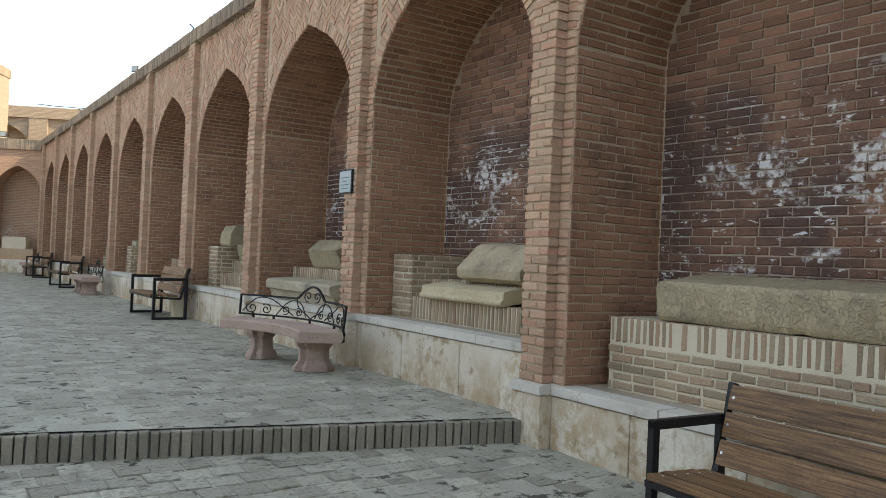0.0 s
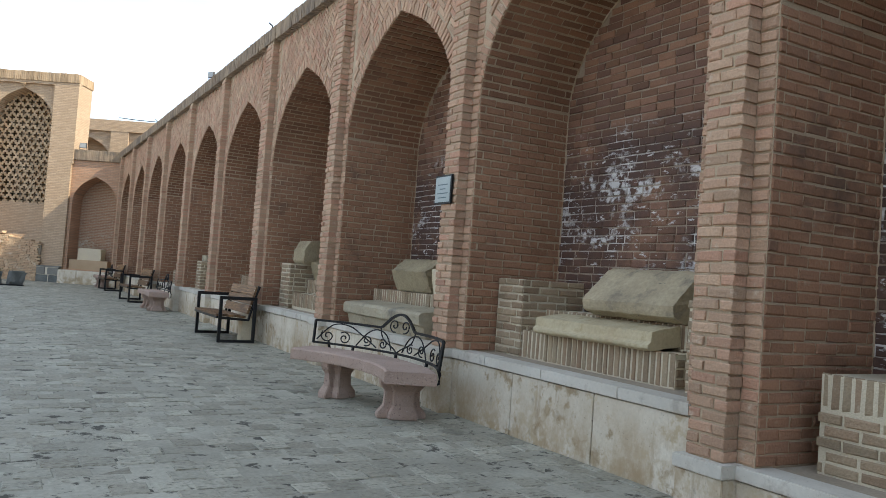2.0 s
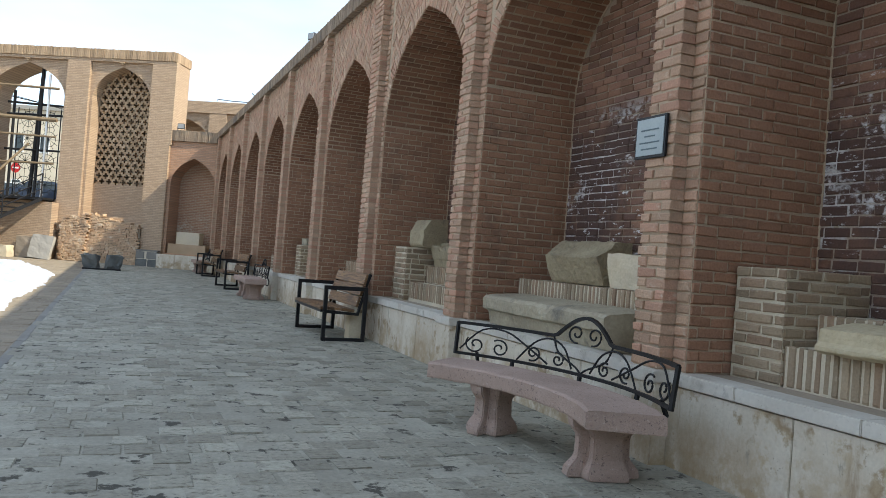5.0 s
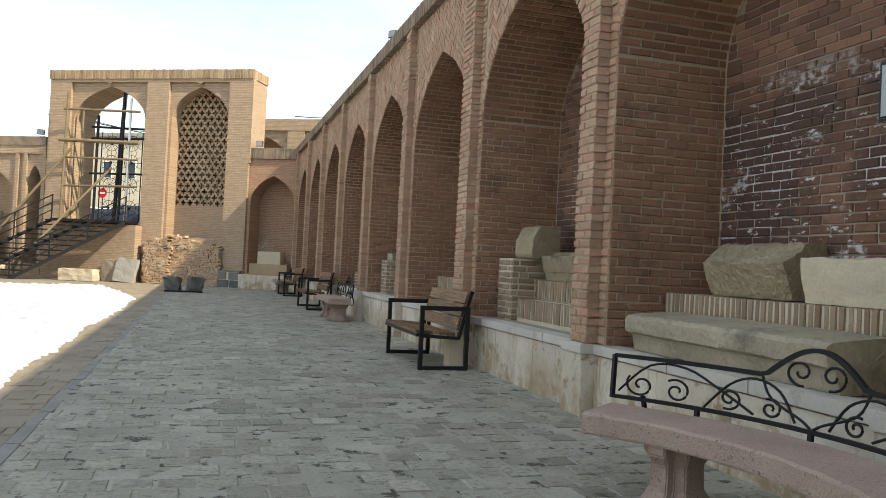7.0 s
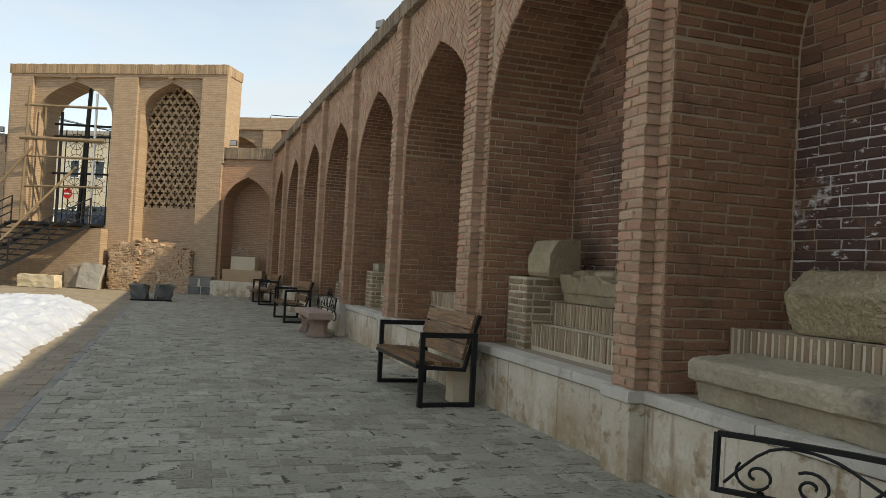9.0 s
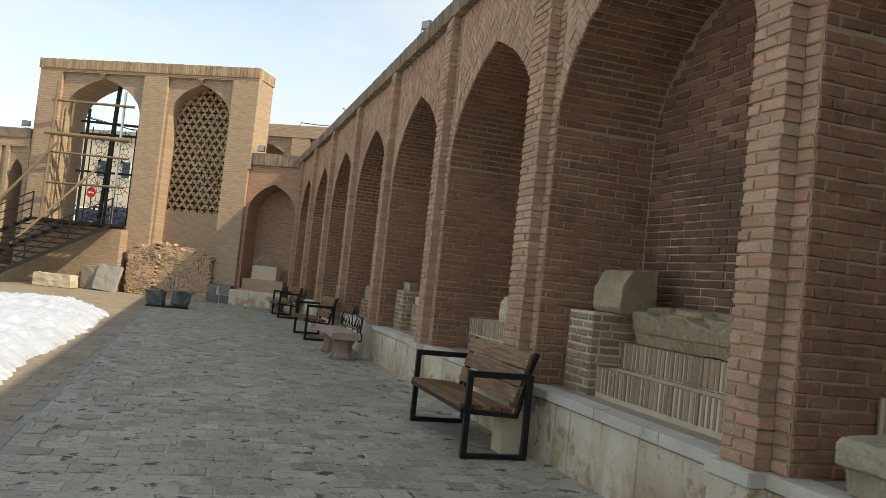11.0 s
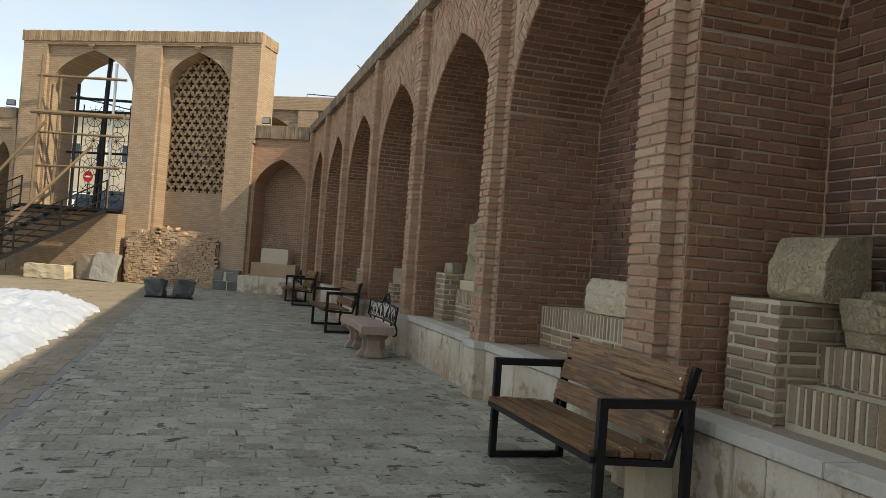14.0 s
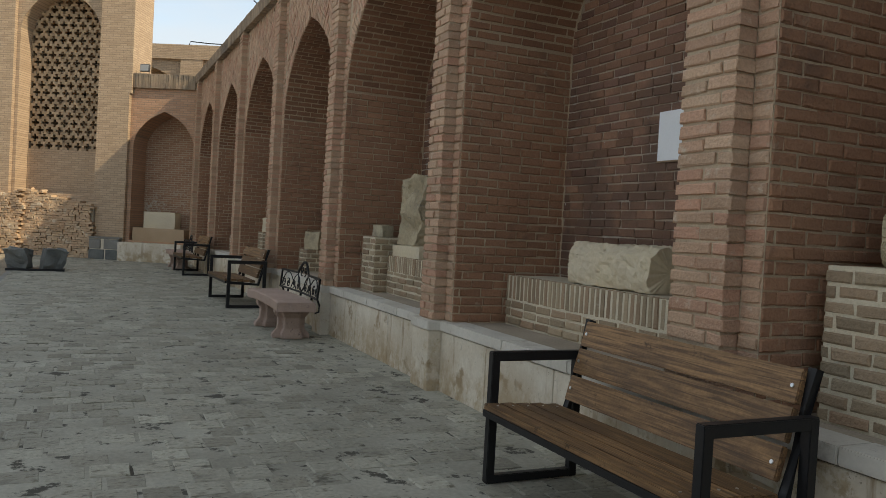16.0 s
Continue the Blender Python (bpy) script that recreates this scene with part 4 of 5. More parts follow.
far_house(-54, -36, 26, 2.45, 8.4, 6, 1, CONCRETE, "low grey concrete house beyond the wing")


def car(m, paint, label):
    c = thing("car", label, "car", m)
    prof = [(-2.0, 0.35), (-2.0, 0.8), (-1.7, 0.92), (-1.1, 0.98), (-0.6, 1.42), (0.7, 1.44), (1.35, 1.0), (1.9, 0.92), (2.05, 0.7), (2.05, 0.35)]
    gg = Geo()
    k = len(prof)
    gg.add([(x, -0.8 + (0.12 if z > 1.1 else 0), z) for x, z in prof] + [(x, 0.8 - (0.12 if z > 1.1 else 0), z) for x, z in prof],
           [tuple(range(k)), tuple(range(2 * k - 1, k - 1, -1))] + [((i + 1) % k, i, k + i, k + (i + 1) % k) for i in range(k)])
    gg.obj("body", paint, c, bevel=0.03)
    for s in (-0.735, 0.735):
        gg = Geo()
        s2 = 0.02 if s > 0 else -0.02
        gg.add([(-0.95, s * 1.06 + s2, 1.0), (1.15, s * 1.06 + s2, 1.0), (0.6, s * 0.95 + s2, 1.36), (-0.55, s * 0.95 + s2, 1.36)], [(0, 1, 2, 3)])
        gg.obj("side_window", GLASS_DARK, c)
    gg = Geo()
    gg.add([(-1.1, -0.66, 1.01), (-1.1, 0.66, 1.01), (-0.66, 0.58, 1.40), (-0.66, -0.58, 1.40)], [(0, 1, 2, 3)])
    gg.obj("windscreen", GLASS_DARK, c)
    for x in (-1.25, 1.3):
        for s in (-0.74, 0.74):
            gg = Geo()
            gg.tube([(x, s - 0.1, 0.32), (x, s + 0.1, 0.32)], 0.32, 20)
            w = gg.obj("wheel", RUBBER, c)
            gg = Geo()
            gg.tube([(x, s - 0.11, 0.32), (x, s + 0.11, 0.32)], 0.19, 16)
            gg.obj("rim", BOLT, w)
    return c


car(END @ pose(-19.6, 15.0, 2.45, 0, 0, 40), CAR_WHITE, "white parked saloon car on the street")
car(END @ pose(-15.3, 12.0, 2.45, 0, 0, 20), CAR_BLUE, "dark blue parked car beside the gate")

sign = thing("no_entry_sign", "round red no-entry sign with a white bar on a pole", "road sign", END @ pose(-15.0, 9.0, 2.45))
g = Geo()
g.tube([(0, 0, 0), (0, 0, 2.2)], 0.03, 8)
g.obj("pole", STEEL, sign)
g = Geo()
g.tube([(0, -0.03, 1.9), (0, -0.05, 1.9)], 0.27, 28)
g.obj("disc", RED, sign)
g = Geo()
g.box(-0.18, 0.18, -0.06, -0.052, 1.86, 1.94)
g.obj("bar", WHITE, sign)

# street pole with wires
up = thing("utility_pole", "grey concrete utility pole with wires above the roofs", "pole", END @ pose(-22.5, 14, 2.45))
g = Geo()
g.tube([(0, 0, 0), (0, 0, 7.6)], 0.2, 8)
g.obj("shaft", CONCRETE, up)
g = Geo()
g.tube([(-0.3, 0, 7.2), (2.1, 0, 7.2)], 0.05, 6)
g.tube([(0.1, 0, 5.6), (2.1, 0, 7.1)], 0.04, 6)
g.tube([(2.0, 0, 7.2), (2.0, 0, 5.6)], 0.04, 6)
g.obj("crossarm", STEEL, up)
for q in range(3):
    g = Geo()
    g.tube([(0.5 * q, 0, 7.2), (5 + q, 1, 6.4 - 0.2 * q), (14, 2, 6.0 - 0.4 * q), (26, 3, 6.6)], 0.02, 5)
    g.obj("wire", STEEL, up)

# scaffold in the gate arch
sc = thing("scaffold", "scaffold of wooden and dark steel poles in the gate arch", "scaffold", END @ pose(-8.35, -0.1, 0))
for name, mat, r, pts in [
        ("upright", POLE, 0.05, [(-1.75, -0.4, 2.2), (-1.68, -0.4, 7.8)]), ("upright", POLE, 0.045, [(-1.3, 0.1, 2.45), (-1.3, 0.1, 7.2)]),
        ("ledger", POLE, 0.05, [(-1.85, -0.4, 7.05), (1.5, -0.1, 7.0)]), ("ledger", POLE, 0.08, [(-1.95, -0.45, 5.75), (1.5, -0.1, 5.7)]),
        ("ledger", POLE, 0.045, [(-1.8, -0.3, 3.85), (1.5, -0.1, 3.9)]), ("ledger", POLE, 0.04, [(-1.8, -0.3, 5.05), (1.5, -0.1, 5.0)]),
        ("brace", POLE, 0.055, [(-4.4, -1.6, 1.0), (-1.4, -0.4, 5.4)]), ("brace", POLE, 0.05, [(-2.3, -2.4, 0.3), (0.2, 0.1, 4.7)]),
        ("upright", STEEL, 0.06, [(0.35, 0.5, 2.45), (0.35, 0.5, 8.1)]), ("upright", STEEL, 0.085, [(-0.15, 0.9, 2.45), (0.1, 0.9, 8.2)]),
        ("upright", BOLT, 0.05, [(1.0, 0.0, 2.45), (1.0, 0.0, 7.6)]), ("upright", STEEL, 0.06, [(-1.0, 0.7, 2.45), (-1.0, 0.7, 7.0)]),
        ("ledger", STEEL, 0.05, [(-1.3, 0.7, 6.5), (1.5, 0.7, 6.4)]), ("ledger", STEEL, 0.05, [(-1.3, 0.7, 6.0), (1.5, 0.7, 6.0)]),
        ("ledger", STEEL, 0.045, [(-1.3, 0.7, 4.5), (1.5, 0.7, 4.5)])]:
    g = Geo()
    g.tube(pts, r, 8)
    g.obj(name, mat, sc)
# iron lattice behind the arch
fence = thing("iron_lattice", "dark iron lattice screen of rays and rings behind the gate", "fence", END @ pose(-8.41, 1.62, 2.45))
for cx in (-0.95, 0.05, 1.05):
    for cz in (0.65, 1.65, 2.65, 3.5):
        g = Geo()
        g.tube([(cx + 0.34 * math.cos(a * 0.5236), 0, cz + 0.34 * math.sin(a * 0.5236)) for a in range(13)], 0.013, 5)
        ring = g.obj("ring", IRON, fence)
        for a in range(6):
            t = a * math.pi / 6
            g = Geo()
            g.tube([(cx - 0.5 * math.cos(t), 0, cz - 0.5 * math.sin(t)), (cx + 0.5 * math.cos(t), 0, cz + 0.5 * math.sin(t))], 0.011, 4)
            g.obj("ray", IRON, ring)
for cx in (-1.45, -0.45, 0.55, 1.5):
    g = Geo()
    g.tube([(cx, 0, 0), (cx, 0, 4.0)], 0.024, 6)
    g.obj("post", IRON, fence)

# metal stair from the court to the gate
stair = thing("metal_stair", "black steel stair with tube railings up to the gate", "stair", END)
TL, TR_, BL, BR = Vector((-10.3, -0.75, 2.45)), Vector((-6.9, -0.75, 2.45)), Vector((-13.0, -3.6, -0.02)), Vector((-9.7, -3.6, -0.02))
for a, b in ((TL, BL), (TR_, BR), ((TL + TR_) / 2, (BL + BR) / 2)):
    g = Geo()
    g.tube([a - Vector((0, 0, 0.06)), b], 0.065, square=True)
    g.obj("stringer", STEEL, stair)
d = Vector((0, 1, 0))
for i in range(12):
    f = (i + 0.5) / 12
    a, b = BL.lerp(TL, f), BR.lerp(TR_, f)
    g = Geo()
    lift = Vector((0, 0, 0.05))
    g.add([a - d * 0.12, b - d * 0.12, b + d * 0.12, a + d * 0.12, a - d * 0.12 + lift, b - d * 0.12 + lift, b + d * 0.12 + lift, a + d * 0.12 + lift],
          [(3, 2, 1, 0), (4, 5, 6, 7), (0, 1, 5, 4), (1, 2, 6, 5), (2, 3, 7, 6), (3, 0, 4, 7)])
    g.obj("tread", STEEL, stair)
g = Geo()
g.box(-10.35, -6.8, -0.78, 0.1, 2.37, 2.46)
g.obj("landing", STEEL, stair)
for a, b in ((TL, BL), (TR_, BR)):
    for h in (0.35, 0.65, 0.98):
        g = Geo()
        g.tube([b + Vector((0, 0, h)), a + Vector((0, 0, h))], 0.026, 6)
        g.obj("rail", STEEL, stair)
    for f in (0, 0.33, 0.66, 1.0):
        p = b.lerp(a, f)
        g = Geo()
        g.tube([p - Vector((0, 0, 0.02)), p + Vector((0, 0, 1.0))], 0.03, 6)
        g.obj("post", STEEL, stair)
g = Geo()
g.box(-10.2, -6.5, -0.6, -0.145, -0.3, 2.30)
at_end(g.obj("wall_landing", FAR_BRICK, kind="structure", label="pale brick wall under the stair landing", category="wall"))

# ---- benches ----
def wooden_bench(m, label, warm=True):
    """Seat faces local -x; y runs along it from -0.845 to 0.845."""
    b = thing("wooden_bench", label, "bench", m, "wooden benches")
    for s in (-0.845, 0.845):
        g = Geo()
        e = 0.026
        g.box(-e, e, s - e, s + e, 0, 0.72)
        g.box(0.575 - e, 0.575 + e, s - e, s + e, 0, 0.72)
        g.box(-e, 0.575 + e, s - e + 0.001, s + e - 0.001, 0.675, 0.727)
        g.box(-e, 0.575 + e, s - e + 0.001, s + e - 0.001, 0.0, 0.045)
        g.obj("end_frame", STEEL, b, "black square-tube end frame", bevel=0.004)
        g = Geo()
        q = s - math.copysign(0.038, s)
        g.tube([(0.0, q, 0.385), (0.485, q, 0.36), (0.635, q, 0.905)], 0.022, square=True)
        g.obj("bracket", STEEL, b)
    g = Geo()
    g.box(-0.06, -0.03, -0.845, 0.845, 0.375, 0.41)
    g.obj("front_rail", STEEL, b)
    for i in range(5):
        g = Geo()
        x = -0.06 + i * 0.101
        z = 0.412 - i * 0.005 + random.uniform(-0.002, 0.002)
        g.box(x, x + 0.088, -0.835, 0.835, z, z + 0.036)
        sl = g.obj("seat_slat", TIMBER, b, bevel=0.005)
        for s in (-0.75, 0.75):
            g = Geo()
            g.tube([(x + 0.044, s, z + 0.034), (x + 0.044, s, z + 0.039)], 0.007, 8)
            g.obj("bolt", BOLT, sl)
    for i in range(3):
        g = Geo()
        t = Matrix.Translation((0.475 + i * 0.046, 0, 0.455 + i * 0.152)) @ Matrix.Rotation(0.29, 4, "Y")
        g.box(-0.02, 0.016, -0.785, 0.785, 0, 0.143, t)
        sl = g.obj("back_slat", TIMBER, b, bevel=0.005)
        for s in (-0.75, 0.75):
            g = Geo()
            g.tube([t @ Vector((-0.02, s, 0.07)), t @ Vector((-0.026, s, 0.07))], 0.009, 8)
            g.obj("bolt", BOLT, sl)
    b.scale = (1, 1, 1.06)
    return b


wb = wooden_bench(pose(3.62, 15.53, 0, 0, 0, 0), "dark-stained timber bench with black square steel frame on the paving")
copy_thing(wb, pose(3.43, 2.12, low_z(2.1) - 0.01, 0, 0, -3))
copy_thing(wb, pose(3.58, 26.1, 0, 0, 0, 1))
copy_thing(wb, pose(3.66, 32.9, 0, 0, 0, 1))


def spiral(cx, cz, r, turns, start, hand=1, n=26):
    return [(cx + r * (1 - 0.8 * i / n) * math.cos(start + hand * turns * 2 * math.pi * i / n),
             cz + r * (1 - 0.8 * i / n) * math.sin(start + hand * turns * 2 * math.pi * i / n)) for i in range(n + 1)]


def stone_bench(m, label, R=1.9, L=1.07):
    """A slab, curved to radius R, on two flared legs with a scrolled iron back; local y along it, -x its front."""
    b = thing("stone_bench", label, "bench", m, "stone benches")

    def arc(y, off, z):
        t = y / R
        return ((R + off) * math.cos(t) - R + 0.18, (R + off) * math.sin(t), z)
    bm = bmesh.new()
    n = 28
    sec = [(-0.23, 0.36), (0.23, 0.36), (0.235, 0.375), (0.23, 0.465), (0.215, 0.475), (-0.215, 0.475), (-0.235, 0.462), (-0.235, 0.372)]
    rings = []
    for i in range(n + 1):
        y = -L + 2 * L * i / n
        rings.append([bm.verts.new(Vector(arc(y, x, z)) + noise.noise_vector((y * 9, x * 9, z * 9)) * 0.007) for x, z in sec])
    for a, c in zip(rings, rings[1:]):
        for i in range(8):
            bm.faces.new([a[i], a[(i + 1) % 8], c[(i + 1) % 8], c[i]])
    bm.faces.new(rings[0][::-1])
    bm.faces.new(rings[-1])
    bmesh.ops.recalc_face_normals(bm, faces=bm.faces)
    me = bpy.data.meshes.new("seat")
    bm.to_mesh(me)
    bm.free()
    me.materials.append(GRANITE)
    s = new("seat", me)
    s.parent = b
    for y in (-0.61 * L, 0.54 * L):
        g = Geo()
        levels = [(0.0, 0.235, 0.155), (0.05, 0.23, 0.15), (0.12, 0.17, 0.115), (0.25, 0.165, 0.11), (0.31, 0.215, 0.145), (0.362, 0.22, 0.15)]
        prev = None
        for z, hx, hy in levels:
            outline = [arc(y + hy * q, hx * a, z) for a, q in ((-1, -0.4), (-0.62, -0.4), (-0.55, -1), (0.55, -1), (0.62, -0.4), (1, -0.4), (1, 0.4), (0.62, 0.4), (0.55, 1), (-0.55, 1), (-0.62, 0.4), (-1, 0.4))]
            if prev:
                g.add(prev + outline, [(i, (i + 1) % 12, 12 + (i + 1) % 12, 12 + i) for i in range(12)])
            else:
                g.add(outline, [tuple(range(11, -1, -1))])
            prev = outline
        g.obj("leg", GRANITE, b, bevel=0.008)
    # iron back
    back = lambda y, z: arc(y, 0.24 + 0.10 * (z - 0.47), z)
    g = Geo()
    lo, hi = 0.515, 0.76

    def top(y):
        return hi + (0.16 * math.cos(min(1.0, abs(y) / 0.26) * math.pi / 2) if abs(y) < 0.26 else 0)
    g.tube([back(-L + 2 * L * i / 24, lo) for i in range(25)], 0.011, square=True)
    g.tube([back(-L + 2 * L * i / 60, top(-L + 2 * L * i / 60)) for i in range(61)], 0.012, square=True)
    for y in (-L, L):
        g.tube([back(y, lo - 0.01), back(y, hi + 0.005)], 0.012, square=True)
    fr = g.obj("iron_back", IRON, b, "black wrought-iron scrolled back")
    flat = [spiral(-0.84, 0.60, 0.075, 1.3, 2.4), spiral(-0.66, 0.59, 0.07, 1.4, 2.2, -1), spiral(-0.40, 0.60, 0.06, 1.4, -2.0),
            spiral(0.84, 0.60, 0.075, 1.3, 0.7, -1), spiral(0.66, 0.59, 0.07, 1.4, 0.9), spiral(0.40, 0.60, 0.06, 1.4, 5.1, -1),
            spiral(-0.075, 0.80, 0.07, 1.3, -1.4, -1), spiral(0.075, 0.80, 0.07, 1.3, 4.5),
            spiral(-0.2, 0.585, 0.055, 1.4, 2.0, -1), spiral(0.2, 0.585, 0.055, 1.4, 1.1)]
    for c in flat:
        g = Geo()
        g.tube([back(y * L / 0.98, z) for y, z in c], 0.0075, 6)
        g.obj("scroll", IRON, fr)
    for sgn in (-1, 1):
        for pts in ([(0.95, 0.55), (0.80, 0.72), (0.62, 0.73), (0.45, 0.64), (0.28, 0.54)], [(0.52, 0.53), (0.40, 0.68), (0.28, 0.73), (0.16, 0.68), (0.08, 0.54)], [(0.25, 0.75), (0.2, 0.64), (0.05, 0.56), (0.0, 0.52)]):
            g = Geo()
            fine = []
            for i in range(len(pts) - 1):
                p0, p1, p2, p3 = (Vector((*pts[max(0, min(len(pts) - 1, q))], 0)) for q in (i - 1, i, i + 1, i + 2))
                for t in (0, 0.25, 0.5, 0.75):
                    v = 0.5 * ((2 * p1) + (p2 - p0) * t + (2 * p0 - 5 * p1 + 4 * p2 - p3) * t * t + (-p0 + 3 * p1 - 3 * p2 + p3) * t ** 3)
                    fine.append((v.x, v.y))
            fine.append(pts[-1])
            g.tube([back(sgn * y * L / 0.98, z) for y, z in fine], 0.0075, 6)
            g.obj("scroll", IRON, fr)
    for y in (-0.6, 0.0, 0.6):
        g = Geo()
        g.tube([back(y, lo), back(y, 0.47)], 0.012, square=True)
        g.obj("stud", IRON, fr)
    for y in (-0.9, 0.9):
        g = Geo()
        g.tube([back(y, lo + 0.02), arc(y, 0.285, 0.44), arc(y, 0.28, 0.36), arc(y, 0.23, 0.345)], 0.011, square=True)
        g.obj("clamp", IRON, fr)
    return b


sb = stone_bench(pose(3.60, 8.77, 0, 0, 0, 9), "curved pink concrete bench with a black scrolled iron back")
sb_far = stone_bench(pose(3.68, 22.65, 0, 0, 0, 0), "straight pink concrete bench with a black scrolled iron back", 9.0, 0.95)
copy_thing(sb_far, pose(3.68, 34.6, 0, 0, 0, 0))


# ---- pedestals in the niches ----
def rowlock_course(parent, x0, x1, y0, y1, z, h, mat=None):
    """Upright bricks side by side along y, their ends towards -x."""
    y = y0
    while y < y1 - 0.02:
        w = min(random.choice((0.044, 0.048, 0.052)), y1 - y)
        ob = new("brick", brick_mesh(w, h, 0.03, "pale", BRICK_STAND))
        ob.matrix_world = Matrix.Translation((x0 + 0.034 + random.uniform(-0.003, 0.003), y, z)) @ FACE
        ob.parent = parent
        ob.matrix_parent_inverse = parent.matrix_world.inverted()
        y += w + 0.019


def pedestal(x0, x1, y0, y1, z0, z1, courses, label, rowlock=0.21):
    """A low brick stand: flat courses below, a row of upright bricks on top."""
    base = Geo()
    base.box(x0 + 0.012, x1, y0 + 0.006, y1 - 0.008, z0 - 0.02, z1 - 0.006)
    ob = base.obj("brick_pedestal", MORTAR_PALE, label=label, category="pedestal", group="brick pedestals in the niches")
    z = z1 - rowlock if rowlock else z1
    if rowlock:
        rowlock_course(ob, x0, x1, y0 + 0.01, y1, z + 0.004, rowlock - 0.004)
    if z - z0 > 0.05:
        g = Geo()
        lay_bricks(g, Matrix.Translation((x0 + 0.012, y0, 0)) @ FACE, y1 - y0, z0, z, height=0.055, joint=0.02, proud=0.01, single=(ob, BRICK_STAND))
    g = Geo()
    lay_bricks(g, Matrix.Translation((x0 + 0.014, y0 + 0.006, 0)), x1 - x0 - 0.02, z0, z1, height=0.055, joint=0.02, proud=0.01, single=(ob, BRICK_STAND))
    return ob


def put(ob, m, label, category):
    ob.matrix_world = m
    return tagged(ob, label, category)


# bay by bay; bay 0 is the lower one
pedestal(4.80, XB, 2.0, near(0) - 0.16, LOW_LEDGE, 0.92, 3, "pale brick pedestal with a course of upright bricks")
put(hewn("sarcophagus_stone", [(-0.27, 0), (-0.30, 0.05), (-0.32, 0.28), (-0.30, 0.32), (0.3, 0.39), (0.3, 0)], 2.05, STONE_CARVED, 1, 0.008), pose(5.20, 3.15, 0.92, 0, 0, 0), "long buff stone slab carved with worn scrollwork on a brick pedestal", "carved stone")
pedestal(4.81, XB, near(1) - 0.46, near(1) - 0.02, LEDGE, 1.38, 9, "pale brick pier in the corner of the niche", 0)
pedestal(4.83, 5.08, 5.80, near(1) - 0.46, LEDGE, 0.89, 0, "low stand of upright pale bricks", 0.26)
pedestal(5.09, XB, 5.7, near(1) - 0.46, LEDGE, 1.10, 0, "back step of the brick stand", 0.20)
pedestal(4.81, XB, near(0) + 0.57, near(0) + 0.93, LEDGE, 1.30, 9, "pale brick pier at the near end of the niche", 0)
put(hewn("cut_slab", [(-0.13, 0), (-0.17, 0.03), (-0.17, 0.055), (-0.13, 0.075), (-0.115, 0.15), (0.18, 0.16), (0.18, 0)], 1.46, STONE_YELLOW, 2, 0.006), pose(4.90, 6.73, 0.90, 0, -8, 1), "long pale yellow cut stone slab on upright bricks", "stone slab")
put(hewn("hewn_block", [(-0.10, 0), (-0.22, 0.05), (-0.24, 0.14), (0.04, 0.40), (0.10, 0.43), (0.30, 0.42), (0.27, 0)], 1.04, STONE, 3, 0.006), pose(5.14, 6.47, 1.10, 0, 0, 2), "large buff hewn stone block with a sloping face", "stone block")
pedestal(5.0, XB, near(1) + 0.60, near(2) - 0.04, LEDGE, 1.12, 3, "brick stand with upright bricks along the niche back", 0.23)
put(hewn("grave_slab", [(-0.18, 0), (-0.22, 0.14), (-0.28, 0.16), (-0.285, 0.27), (-0.25, 0.30), (0.24, 0.335), (0.26, 0)], 2.2, STONE_GREY, 4, 0.008), pose(4.74, 10.32, LEDGE, 0, 0, 0), "long grey grave slab lying on the ledge", "stone slab")
put(hewn("hewn_block", [(-0.10, 0), (-0.23, 0.27), (-0.10, 0.35), (0.0, 0.43), (0.22, 0.44), (0.2, 0)], 0.88, STONE_CARVED, 5, 0.016), pose(5.28, 10.80, 1.12, 0, 0, 4), "rough buff stone block carved with letters", "stone block")
put(rock("hewn_block", 0.42, 0.78, 0.32, STONE_WHITE, 6, 10, 0.022, 0.05), pose(5.30, 9.78, 1.12, 0, 0, -2), "pale stone block with rust stains", "stone block")
put(rock("hewn_block", 0.4, 0.5, 0.34, STONE_GREY, 7, 10, 0.025), pose(5.3, 9.1, 1.12), "grey stone block on the brick stand", "stone block")
pedestal(4.72, XB, near(3) - 0.62, near(3) - 0.14, LEDGE, 1.40, 8, "pale brick pier in the corner of the niche", 0)
pedestal(4.80, 5.04, near(2) + 0.70, near(3) - 0.62, LEDGE, 0.90, 0, "lower step of upright pale bricks", 0.235)
pedestal(5.05, XB, near(2) + 0.70, near(3) - 0.62, LEDGE, 1.14, 0, "upper step of upright pale bricks", 0.235)
put(hewn("hewn_block", [(-0.17, 0), (-0.21, 0.05), (-0.20, 0.24), (-0.10, 0.40), (0.19, 0.43), (0.2, 0)], 0.44, STONE_CARVED, 8, 0.008), pose(5.10, 14.72, 1.40, 0, 0, 6), "grey carved stone block on a brick pier", "stone block")
trough = hewn("sarcophagus_stone", [(-0.17, 0), (-0.195, 0.10), (-0.215, 0.11), (-0.255, 0.285), (-0.245, 0.30), (-0.10, 0.30), (-0.09, 0.345), (0.22, 0.37), (0.22, 0)], 1.56, STONE_CARVED, 9, 0.006)
for v in trough.data.vertices:              # two chunks broken out of the upper edge
    for mid, half in ((0.42, 0.09), (-0.20, 0.16)):
        if abs(v.co.y - mid) < half + 0.03 * noise.noise(v.co * 9) and v.co.x < 0.02 + 0.05 * noise.noise(v.co * 6) and v.co.z > 0.22:
            v.co.z -= 0.05 * (1 - 0.5 * (v.co.y - mid) / half)
            v.co.x += 0.02
put(trough, pose(5.31, 13.72, 1.14, 0, 0, 0), "broken buff stone trough carved with letters", "carved stone")
pedestal(4.98, XB, near(3) + 0.60, near(4) - 0.04, LEDGE, 1.08, 3, "brick stand topped with upright bricks", 0.22)
